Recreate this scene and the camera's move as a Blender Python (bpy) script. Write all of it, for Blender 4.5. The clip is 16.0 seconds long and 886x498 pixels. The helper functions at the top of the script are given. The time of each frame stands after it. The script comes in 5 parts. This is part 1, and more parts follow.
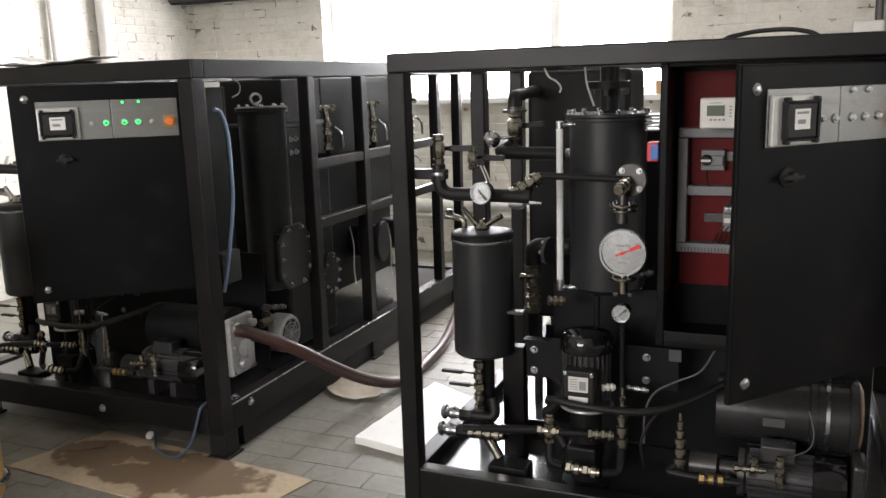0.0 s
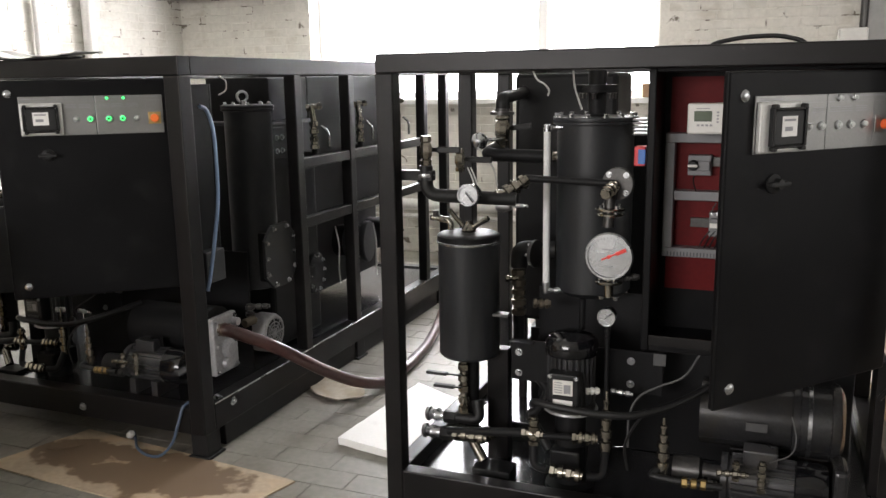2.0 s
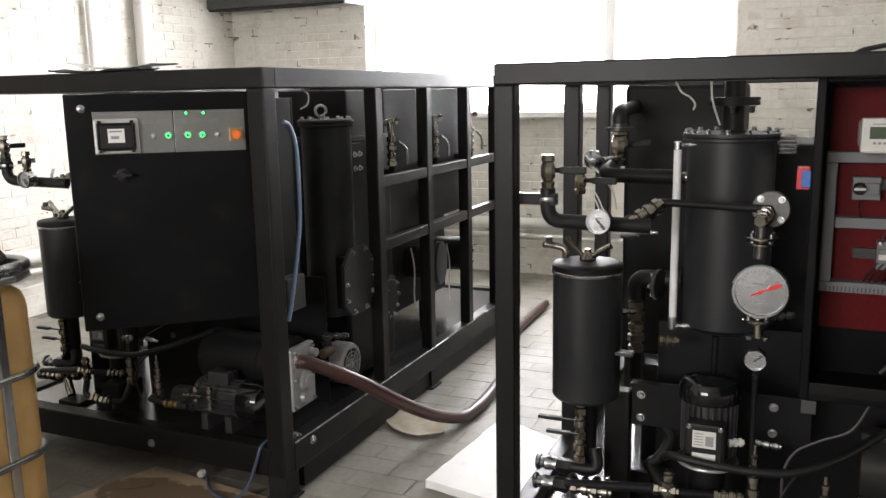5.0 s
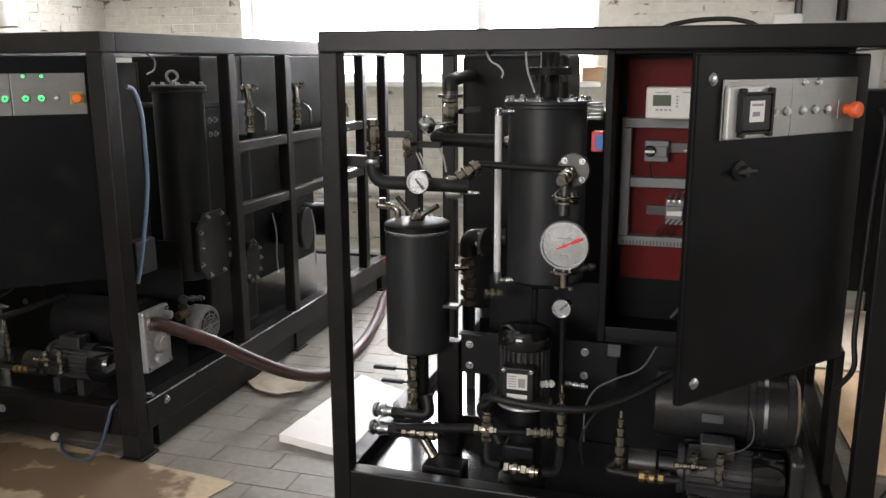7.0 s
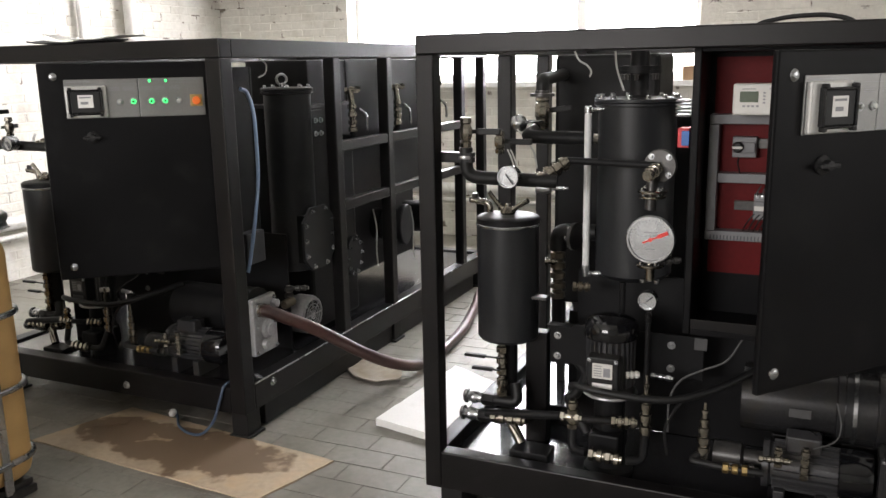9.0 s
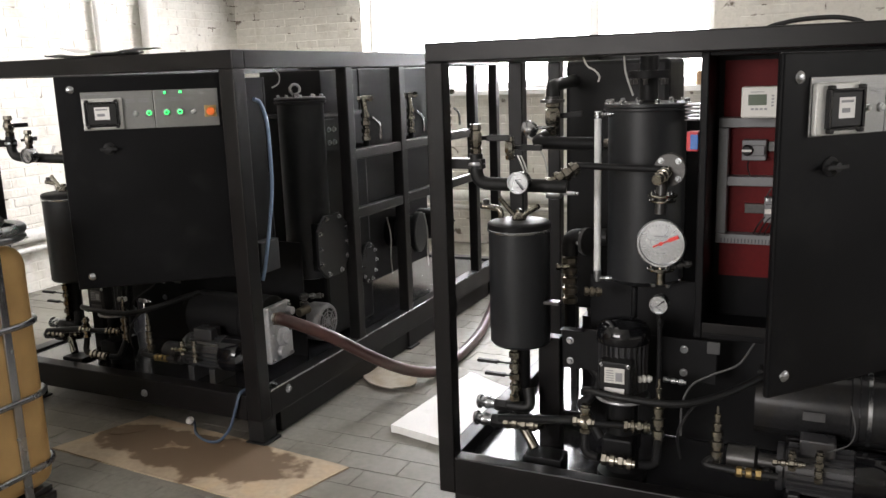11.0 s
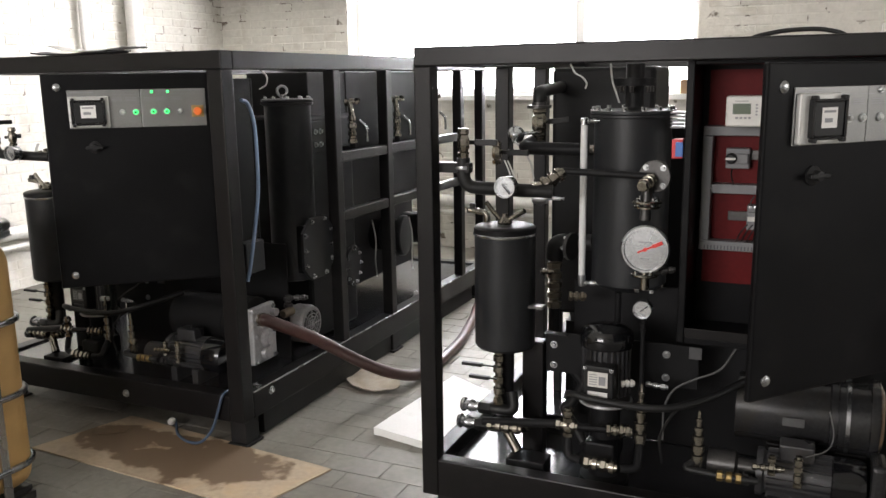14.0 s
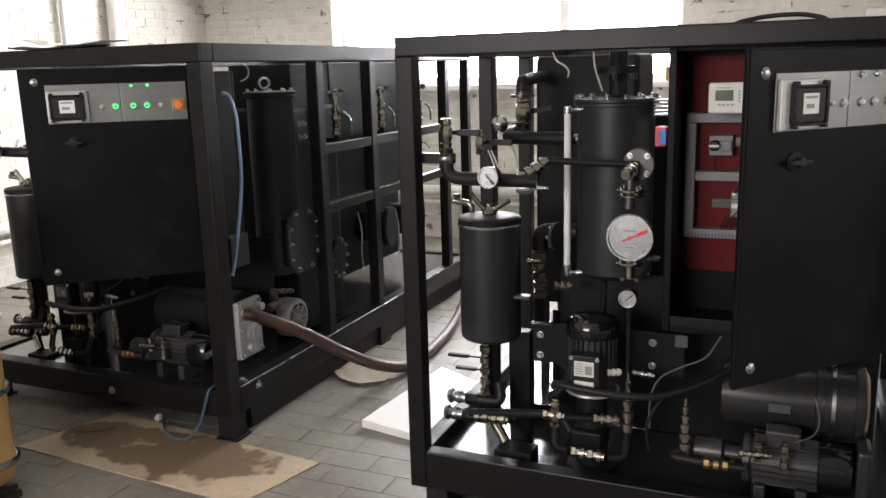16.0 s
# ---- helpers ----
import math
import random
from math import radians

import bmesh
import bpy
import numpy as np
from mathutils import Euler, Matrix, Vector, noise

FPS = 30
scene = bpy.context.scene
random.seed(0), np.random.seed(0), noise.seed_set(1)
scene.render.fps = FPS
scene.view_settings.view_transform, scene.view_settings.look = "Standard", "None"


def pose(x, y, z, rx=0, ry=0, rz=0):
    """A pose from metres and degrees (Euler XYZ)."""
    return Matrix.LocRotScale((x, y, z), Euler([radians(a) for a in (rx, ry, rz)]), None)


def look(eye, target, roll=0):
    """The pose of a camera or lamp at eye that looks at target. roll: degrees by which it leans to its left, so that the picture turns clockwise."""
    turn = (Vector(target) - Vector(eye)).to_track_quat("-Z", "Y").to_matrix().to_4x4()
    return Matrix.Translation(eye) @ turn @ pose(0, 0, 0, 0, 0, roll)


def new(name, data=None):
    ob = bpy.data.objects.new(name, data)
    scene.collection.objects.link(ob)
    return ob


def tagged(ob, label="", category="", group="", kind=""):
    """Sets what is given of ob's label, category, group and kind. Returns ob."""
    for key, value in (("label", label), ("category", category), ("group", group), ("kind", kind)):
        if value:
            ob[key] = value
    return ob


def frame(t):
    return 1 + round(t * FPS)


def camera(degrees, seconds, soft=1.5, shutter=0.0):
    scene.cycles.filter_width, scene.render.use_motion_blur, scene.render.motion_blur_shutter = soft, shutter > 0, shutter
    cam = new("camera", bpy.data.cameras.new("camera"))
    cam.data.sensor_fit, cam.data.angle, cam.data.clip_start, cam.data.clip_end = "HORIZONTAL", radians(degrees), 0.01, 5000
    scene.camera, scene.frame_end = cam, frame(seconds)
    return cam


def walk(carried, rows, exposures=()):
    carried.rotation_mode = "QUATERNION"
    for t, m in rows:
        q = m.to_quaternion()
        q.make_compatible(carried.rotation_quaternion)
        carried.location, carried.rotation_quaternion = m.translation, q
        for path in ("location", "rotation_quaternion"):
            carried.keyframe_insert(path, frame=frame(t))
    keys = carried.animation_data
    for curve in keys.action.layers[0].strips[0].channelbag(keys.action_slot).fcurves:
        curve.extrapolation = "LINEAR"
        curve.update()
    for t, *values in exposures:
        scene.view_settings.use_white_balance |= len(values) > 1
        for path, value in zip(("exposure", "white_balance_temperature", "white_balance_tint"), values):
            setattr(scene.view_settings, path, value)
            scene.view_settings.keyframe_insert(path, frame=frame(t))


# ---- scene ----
cam = camera(55.7, 16.0)
PATH = [
    (0, (0.0, 0.0, 1.695), (-0.759, 1.808, 1.302), -1.8),
    (0.5, (0.012, 0.002, 1.696), (-0.692, 1.832, 1.3), -2.3),
    (1, (0.027, 0.017, 1.692), (-0.558, 1.887, 1.29), -2.4),
    (1.25, (0.028, 0.023, 1.693), (-0.526, 1.901, 1.288), -2.2),
    (1.5, (0.025, 0.028, 1.694), (-0.542, 1.902, 1.286), -1.8),
    (2, (-0.009, 0.007, 1.701), (-0.734, 1.829, 1.306), -0.9),
    (2.5, (-0.054, 0.017, 1.701), (-0.918, 1.78, 1.321), -0.2),
    (3, (-0.141, 0.033, 1.704), (-1.043, 1.779, 1.336), 0.3),
    (5.5, (-0.419, 0.205, 1.706), (-1.135, 2.034, 1.33), -1.3),
    (6, (-0.365, 0.203, 1.697), (-0.984, 2.064, 1.302), -0.9),
    (6.5, (-0.228, 0.172, 1.696), (-0.785, 2.046, 1.273), -0.3),
    (7, (-0.11, 0.118, 1.694), (-0.682, 1.985, 1.259), -0.3),
    (7.5, (-0.04, 0.068, 1.687), (-0.68, 1.911, 1.245), -0.9),
    (8, (-0.01, 0.035, 1.691), (-0.709, 1.856, 1.247), -1.6),
    (8.5, (-0.015, 0.015, 1.69), (-0.754, 1.821, 1.254), -1.2),
    (9, (-0.027, 0.001, 1.691), (-0.825, 1.785, 1.262), -1.1),
    (11.5, (0.012, -0.008, 1.686), (-0.826, 1.762, 1.28), -1.9),
    (12, (0.018, -0.002, 1.686), (-0.781, 1.786, 1.281), -2.1),
    (12.5, (0.022, -0.004, 1.687), (-0.71, 1.813, 1.288), -2.1),
    (13, (0.021, -0.001, 1.688), (-0.663, 1.835, 1.286), -1.8),
    (13.5, (0.014, -0.015, 1.69), (-0.712, 1.805, 1.288), -1.4),
    (14, (-0.003, -0.029, 1.684), (-0.803, 1.76, 1.286), -0.9),
    (14.5, (-0.01, -0.019, 1.683), (-0.84, 1.755, 1.277), -1.0),
    (15, (0.003, -0.019, 1.685), (-0.818, 1.758, 1.274), -1.3),
    (15.5, (0.003, -0.015, 1.682), (-0.792, 1.773, 1.265), -1.5),
    (16, (0.008, -0.006, 1.684), (-0.768, 1.788, 1.263), -1.6),
]
walk(cam, [(t, look(eye, target, roll)) for t, eye, target, roll in PATH])

# ---- world and light ----
EXPOSURE = 0.36
scene.view_settings.exposure = EXPOSURE
world = bpy.data.worlds.new("overcast_sky")
scene.world = world
world.use_nodes = True
wn = world.node_tree.nodes
sky = wn.new("ShaderNodeTexSky")
sky.sky_type = "NISHITA"
sky.sun_disc = False
sky.sun_elevation, sky.sun_rotation = radians(32), radians(-12)
wn["Background"].inputs["Strength"].default_value = 0.1
world.node_tree.links.new(sky.outputs["Color"], wn["Background"].inputs["Color"])

X_WEST, X_EAST, Y_NORTH, Y_SOUTH, Z_CEIL = -6.08, 4.6, 7.70, -4.2, 3.7
WIN = (-4.49, -1.01, 1.52, 3.15)          # main window: x0, x1, z0, z1


def area(name, m, sx, sy, watts, colour):
    lamp = bpy.data.lights.new(name, "AREA")
    lamp.shape, lamp.size, lamp.size_y, lamp.energy, lamp.color = "RECTANGLE", sx, sy, watts, colour
    ob = new(name, lamp)
    ob.matrix_world = m
    return ob


sun_data = bpy.data.lights.new("sun", "SUN")
sun_data.energy, sun_data.angle, sun_data.color = 0.8, radians(12), (1.0, 0.96, 0.9)
new("sun", sun_data).matrix_world = look((-3.2, 20, 12), (-2.6, 7.7, 2.2))
area("window_daylight", look((-2.66, 7.98, 2.33), (-2.66, 0.0, 1.6)), 3.4, 1.55, 365, (0.98, 0.965, 1.0))
# Fill added from behind the camera; its window is assumed and never seen.
area("south_fill_light", look((-2.6, -4.15, 2.3), (-2.6, 3.0, 1.2)), 3.2, 1.5, 222, (1.0, 0.945, 0.925))
# Side fill, likewise added; no source is seen on the east side.
area("east_fill_light", look((4.55, 2.2, 2.3), (-2.0, 4.4, 1.2)), 3.0, 1.5, 42, (1.0, 0.94, 0.91))


# ---- materials ----
def mat(name, colour, rough=0.5, metal=0.0, spread=0.15, grain=60.0, bump=0.1, coarse=4.0, stain=None, stain_at=(0.55, 0.7),
        stain_scale=2.0, random_tint=0.0, spec=0.5, transmission=0.0, emission=None, strength=0.0, rough_spread=0.1, depth=0.002, world_grain=False):
    m = bpy.data.materials.new(name)
    m.use_nodes = True
    n, l = m.node_tree.nodes, m.node_tree.links
    b = n["Principled BSDF"]
    co = n.new("ShaderNodeTexCoord")
    place = n.new("ShaderNodeNewGeometry").outputs["Position"] if world_grain else co.outputs["Object"]
    fine, big = n.new("ShaderNodeTexNoise"), n.new("ShaderNodeTexNoise")
    fine.inputs["Scale"].default_value, fine.inputs["Detail"].default_value = grain, 4
    big.inputs["Scale"].default_value, big.inputs["Detail"].default_value = coarse, 5
    for t in (fine, big):
        l.new(place, t.inputs["Vector"])
    mix = n.new("ShaderNodeMath")
    mix.operation = "MULTIPLY_ADD"
    l.new(fine.outputs["Fac"], mix.inputs[0])
    mix.inputs[1].default_value = 0.5
    half = n.new("ShaderNodeMath")
    half.operation = "MULTIPLY"
    half.inputs[1].default_value = 0.5
    l.new(big.outputs["Fac"], half.inputs[0])
    l.new(half.outputs[0], mix.inputs[2])
    ramp = n.new("ShaderNodeValToRGB")
    ramp.color_ramp.elements[0].position, ramp.color_ramp.elements[1].position = 0.3, 0.7
    lo = [max(0, c * (1 - spread)) for c in colour]
    hi = [min(1, c * (1 + spread)) for c in colour]
    ramp.color_ramp.elements[0].color, ramp.color_ramp.elements[1].color = (*lo, 1), (*hi, 1)
    l.new(mix.outputs[0], ramp.inputs[0])
    out = ramp.outputs["Color"]
    if stain:
        sn = n.new("ShaderNodeTexNoise")
        sn.inputs["Scale"].default_value, sn.inputs["Detail"].default_value, sn.inputs["Distortion"].default_value = stain_scale, 6, 0.4
        l.new(place, sn.inputs["Vector"])
        sr = n.new("ShaderNodeValToRGB")
        sr.color_ramp.elements[0].position, sr.color_ramp.elements[1].position = stain_at
        l.new(sn.outputs["Fac"], sr.inputs[0])
        sm = n.new("ShaderNodeMix")
        sm.data_type = "RGBA"
        l.new(sr.outputs["Color"], sm.inputs["Factor"])
        l.new(out, sm.inputs["A"])
        sm.inputs["B"].default_value = (*stain, 1)
        out = sm.outputs["Result"]
    if random_tint:
        info, hsv, mr = n.new("ShaderNodeObjectInfo"), n.new("ShaderNodeHueSaturation"), n.new("ShaderNodeMapRange")
        mr.inputs["To Min"].default_value, mr.inputs["To Max"].default_value = 1 - random_tint, 1 + random_tint
        l.new(info.outputs["Random"], mr.inputs["Value"])
        l.new(mr.outputs["Result"], hsv.inputs["Value"])
        l.new(out, hsv.inputs["Color"])
        out = hsv.outputs["Color"]
    l.new(out, b.inputs["Base Color"])
    rr = n.new("ShaderNodeMapRange")
    rr.inputs["To Min"].default_value, rr.inputs["To Max"].default_value = max(0.02, rough - rough_spread), min(1, rough + rough_spread)
    l.new(big.outputs["Fac"], rr.inputs["Value"])
    l.new(rr.outputs["Result"], b.inputs["Roughness"])
    b.inputs["Metallic"].default_value, b.inputs["Specular IOR Level"].default_value = metal, spec
    b.inputs["Transmission Weight"].default_value = transmission
    if bump:
        bp = n.new("ShaderNodeBump")
        bp.inputs["Strength"].default_value, bp.inputs["Distance"].default_value = bump, depth
        l.new(mix.outputs[0], bp.inputs["Height"])
        l.new(bp.outputs["Normal"], b.inputs["Normal"])
    if emission:
        b.inputs["Emission Color"].default_value, b.inputs["Emission Strength"].default_value = (*emission, 1), strength
    return m


BLACK = mat("black_frame_paint", (0.0085, 0.0078, 0.0078), 0.36, spec=0.19, spread=0.35, grain=300, bump=0.25, stain=(0.02, 0.018, 0.017), stain_at=(0.62, 0.85), stain_scale=5)
PANEL = mat("black_powder_coat", (0.0045, 0.0045, 0.005), 0.42, spec=0.1, rough_spread=0.14, spread=0.3, grain=500, bump=0.3, stain=(0.011, 0.011, 0.011), stain_at=(0.55, 0.8), stain_scale=6)
VESSEL = mat("dark_grey_vessel_paint", (0.018, 0.019, 0.0205), 0.42, spec=0.3, spread=0.25, grain=220, bump=0.3, stain=(0.032, 0.032, 0.033), stain_at=(0.58, 0.85), stain_scale=7)
DARKTANK = mat("black_tank_paint", (0.009, 0.009, 0.0095), 0.5, spec=0.15, spread=0.3, grain=250, bump=0.3)
PAN = mat("oily_black_sheet_steel", (0.022, 0.022, 0.024), 0.15, spread=0.5, grain=40, bump=0.06, coarse=3, rough_spread=0.1, spec=0.7)
STEEL = mat("galvanised_steel", (0.42, 0.43, 0.44), 0.27, 0.95, spread=0.2, grain=90, bump=0.12)
NICKEL = mat("nickel_plated_brass", (0.29, 0.27, 0.23), 0.22, 0.95, spread=0.25, grain=40, bump=0.06, stain=(0.1, 0.085, 0.065), stain_at=(0.55, 0.75), stain_scale=25)
BRASS = mat("yellow_brass", (0.42, 0.3, 0.13), 0.35, 0.9, spread=0.25, grain=60, bump=0.1, stain=(0.2, 0.13, 0.05), stain_at=(0.6, 0.8), stain_scale=20)
BRONZE = mat("dull_bronze", (0.15, 0.13, 0.1), 0.4, 0.8, spread=0.3, grain=50, bump=0.1)
DARKSTEEL = mat("dark_oiled_steel", (0.07, 0.068, 0.066), 0.32, 0.6, spread=0.3, grain=80, bump=0.15)
ALU = mat("cast_aluminium_paint", (0.4, 0.4, 0.405), 0.38, 0.5, spread=0.25, grain=70, bump=0.4, stain=(0.2, 0.19, 0.18), stain_at=(0.6, 0.8), stain_scale=14)
MOTOR = mat("grey_motor_enamel", (0.04, 0.04, 0.042), 0.3, 0.1, spread=0.3, grain=120, bump=0.2, stain=(0.05, 0.045, 0.04), stain_at=(0.5, 0.75), stain_scale=10)
PUMPGREY = mat("grey_pump_enamel", (0.022, 0.022, 0.023), 0.24, spec=0.42, spread=0.3, grain=90, bump=0.15, stain=(0.025, 0.023, 0.02), stain_at=(0.5, 0.75), stain_scale=9)
PALEFRAME = mat("pale_meter_frame", (0.5, 0.5, 0.48), 0.3, 0.3, spread=0.1, grain=80, bump=0.05)
DUCTDARK = mat("dark_duct_sheet", (0.035, 0.038, 0.038), 0.45, spread=0.25, grain=60, bump=0.2, stain=(0.06, 0.06, 0.058), stain_at=(0.55, 0.75), stain_scale=5)
RUBBER = mat("black_rubber", (0.01, 0.01, 0.01), 0.5, spec=0.3, spread=0.2, grain=120, bump=0.15)
GLOSS = mat("glossy_black_plastic", (0.006, 0.006, 0.007), 0.1, spread=0.2, grain=60, bump=0.03, rough_spread=0.05)
RED = mat("red_mounting_plate", (0.105, 0.0045, 0.0055), 0.5, spec=0.12, spread=0.15, grain=80, bump=0.1, coarse=3)
DUCT = mat("grey_cable_duct", (0.17, 0.17, 0.175), 0.5, spread=0.08, grain=80, bump=0.05)
PLATE = mat("brushed_aluminium_panel", (0.24, 0.24, 0.235), 0.34, 0.8, spread=0.12, grain=200, bump=0.08)
WHITEP = mat("off_white_plastic", (0.62, 0.61, 0.575), 0.45, spread=0.06, grain=60, bump=0.03)
LCD = mat("green_lcd", (0.06, 0.085, 0.05), 0.2, spread=0.05, bump=0)
PAPER = mat("white_label", (0.75, 0.74, 0.72), 0.7, spread=0.06, bump=0.02)
INK = mat("dark_ink", (0.06, 0.06, 0.065), 0.6, bump=0)
GREYINK = mat("grey_ink", (0.25, 0.25, 0.26), 0.6, bump=0)
ORANGE = mat("orange_mushroom_button", (0.75, 0.12, 0.03), 0.35, spread=0.08, bump=0.02)
ORANGE_LIT = mat("lit_orange_button", (0.6, 0.11, 0.015), 0.35, spread=0.08, bump=0.02, emission=(1.0, 0.28, 0.05), strength=0.12)
GREEN_LIT = mat("lit_green_lamp", (0.1, 0.8, 0.2), 0.3, bump=0, emission=(0.03, 0.9, 0.16), strength=2.2)
GREEN_OFF = mat("unlit_lamp_lens", (0.5, 0.52, 0.5), 0.2, bump=0)
BLUE = mat("blue_plastic", (0.03, 0.13, 0.42), 0.45, bump=0.02)
STICKER_RED = mat("red_plastic", (0.55, 0.03, 0.04), 0.45, bump=0.02)
DIAL = mat("white_gauge_dial", (0.86, 0.87, 0.83), 0.5, spread=0.04, bump=0)
NEEDLE = mat("red_needle", (0.75, 0.03, 0.02), 0.4, bump=0)
TUBE = mat("milky_sight_tube", (0.72, 0.73, 0.72), 0.3, spread=0.1, grain=30, bump=0.02)
BLUETUBE = mat("blue_hose_plastic", (0.2, 0.28, 0.42), 0.4, spread=0.15, bump=0.05)
HOSE = mat("brown_rubber_hose", (0.05, 0.021, 0.018), 0.36, spread=0.3, grain=70, bump=0.15, coarse=8)
LEAD = mat("dull_blue_lead", (0.05, 0.075, 0.115), 0.5, bump=0.02)
DIMWIRE = mat("grey_sheathed_cable", (0.065, 0.065, 0.065), 0.5, bump=0.02)
GREYWIRE = mat("pale_grey_cable", (0.42, 0.42, 0.4), 0.5, bump=0.02)
BRICKWHITE = mat("whitewashed_brick", (0.61, 0.59, 0.535), 0.8, spread=0.11, grain=28, bump=0.9, coarse=5, stain=(0.43, 0.395, 0.33), stain_at=(0.54, 0.76), stain_scale=3.5, random_tint=0.04, depth=0.011, world_grain=True)
MORTAR = mat("whitewashed_mortar", (0.61, 0.59, 0.535), 0.9, spread=0.12, grain=40, bump=0.7, stain=(0.16, 0.135, 0.11), stain_at=(0.595, 0.655), stain_scale=7, depth=0.008, world_grain=True)
PLASTER = mat("white_plaster", (0.7, 0.69, 0.66), 0.85, spread=0.07, grain=30, bump=0.3, stain=(0.5, 0.48, 0.44), stain_at=(0.6, 0.8))
GREYPLASTER = mat("grey_plaster", (0.42, 0.42, 0.41), 0.85, spread=0.1, grain=30, bump=0.3, stain=(0.3, 0.3, 0.29), stain_at=(0.55, 0.75))
FLOORTILE = mat("worn_grey_floor_tile", (0.205, 0.194, 0.166), 0.58, spread=0.24, grain=30, bump=0.25, coarse=1.6, stain=(0.125, 0.108, 0.085), stain_at=(0.46, 0.74), stain_scale=2.4, random_tint=0.035, world_grain=True, rough_spread=0.16)
GROUT = mat("dirty_grout", (0.16, 0.149, 0.128), 0.85, spread=0.25, grain=60, bump=0.4)
CARD = mat("brown_cardboard", (0.6, 0.43, 0.27), 0.8, spread=0.15, grain=40, bump=0.2, coarse=3, stain=(0.36, 0.22, 0.13), stain_at=(0.42, 0.72), stain_scale=2.2)
CARDPALE = mat("dusty_pale_cardboard", (0.66, 0.58, 0.47), 0.8, spread=0.15, grain=30, bump=0.2, coarse=3, stain=(0.4, 0.3, 0.2), stain_at=(0.56, 0.7), stain_scale=3.2)
CARDDUST = mat("dusty_torn_cardboard", (0.33, 0.285, 0.225), 0.85, spread=0.2, grain=30, bump=0.3, coarse=4, stain=(0.25, 0.2, 0.14), stain_at=(0.5, 0.7), stain_scale=6)
CARDWET = mat("oil_soaked_cardboard", (0.43, 0.34, 0.24), 0.75, spread=0.18, grain=40, bump=0.2, stain=(0.5, 0.36, 0.22), stain_at=(0.5, 0.7), stain_scale=5)
CARDEDGE = mat("dark_cardboard_edge", (0.07, 0.05, 0.035), 0.8)


def soak(m, spots, colour):
    """Oil spots with ragged edges: rows of centre x, y and radii, in metres."""
    n, l = m.node_tree.nodes, m.node_tree.links
    b = n["Principled BSDF"]
    was = b.inputs["Base Color"].links[0].from_socket
    co, nz = n.new("ShaderNodeTexCoord"), n.new("ShaderNodeTexNoise")
    nz.inputs["Scale"].default_value, nz.inputs["Detail"].default_value = 7, 7
    l.new(co.outputs["Object"], nz.inputs["Vector"])
    total = None
    for x, y, rx, ry in spots:
        mp = n.new("ShaderNodeMapping")
        mp.vector_type = "TEXTURE"
        mp.inputs["Location"].default_value, mp.inputs["Scale"].default_value = (x, y, 0), (rx, ry, 1)
        l.new(co.outputs["Object"], mp.inputs["Vector"])
        ln = n.new("ShaderNodeVectorMath")
        ln.operation = "LENGTH"
        l.new(mp.outputs["Vector"], ln.inputs[0])
        ad = n.new("ShaderNodeMath")
        ad.operation = "MULTIPLY_ADD"
        l.new(nz.outputs["Fac"], ad.inputs[0])
        ad.inputs[1].default_value = 1.7
        l.new(ln.outputs["Value"], ad.inputs[2])
        if total is None:
            total = ad.outputs[0]
        else:
            mn = n.new("ShaderNodeMath")
            mn.operation = "MINIMUM"
            l.new(total, mn.inputs[0]), l.new(ad.outputs[0], mn.inputs[1])
            total = mn.outputs[0]
    mr, mx = n.new("ShaderNodeMapRange"), n.new("ShaderNodeMix")
    mr.inputs["From Min"].default_value, mr.inputs["From Max"].default_value, mr.inputs["To Min"].default_value, mr.inputs["To Max"].default_value = 1.62, 1.8, 1.0, 0.0
    l.new(total, mr.inputs["Value"])
    mx.data_type = "RGBA"
    l.new(mr.outputs["Result"], mx.inputs["Factor"]), l.new(was, mx.inputs["A"])
    mx.inputs["B"].default_value = (*colour, 1)
    l.new(mx.outputs["Result"], b.inputs["Base Color"])


soak(CARDWET, [(-2.98, 2.80, 0.30, 0.15), (-2.40, 2.75, 0.42, 0.21), (-2.68, 2.68, 0.22, 0.12), (-2.72, 2.86, 0.24, 0.09)], (0.165, 0.11, 0.067))
FOAM = mat("white_foam_board", (0.82, 0.82, 0.8), 0.75, spread=0.05, grain=80, bump=0.3, coarse=5, stain=(0.6, 0.6, 0.57), stain_at=(0.62, 0.85), stain_scale=5)
IBCPLASTIC = mat("yellowed_tank_plastic", (0.56, 0.355, 0.14), 0.5, spread=0.18, grain=8, bump=0.05, coarse=2.5, stain=(0.62, 0.45, 0.22), stain_at=(0.5, 0.8), stain_scale=3)
ORANGEGLOVE = mat("orange_work_glove", (0.75, 0.2, 0.05), 0.7, bump=0.2)
WHITEPAINT = mat("white_window_paint", (0.75, 0.75, 0.73), 0.5, spread=0.06, bump=0.1)
PIPEWHITE = mat("painted_heating_pipe", (0.6, 0.59, 0.56), 0.5, spread=0.1, bump=0.15, stain=(0.4, 0.37, 0.33), stain_at=(0.6, 0.8), stain_scale=8)
BOARD = mat("tan_board", (0.4, 0.27, 0.15), 0.7, spread=0.15, grain=20, bump=0.15)
OUTSIDE = mat("bright_overcast_sky", (0.9, 0.93, 0.97), 1.0, bump=0, emission=(1.0, 0.985, 0.97), strength=4.5)
GLASS = mat("clear_cover_plastic", (0.9, 0.9, 0.9), 0.04, bump=0, transmission=0.97, rough_spread=0.02)


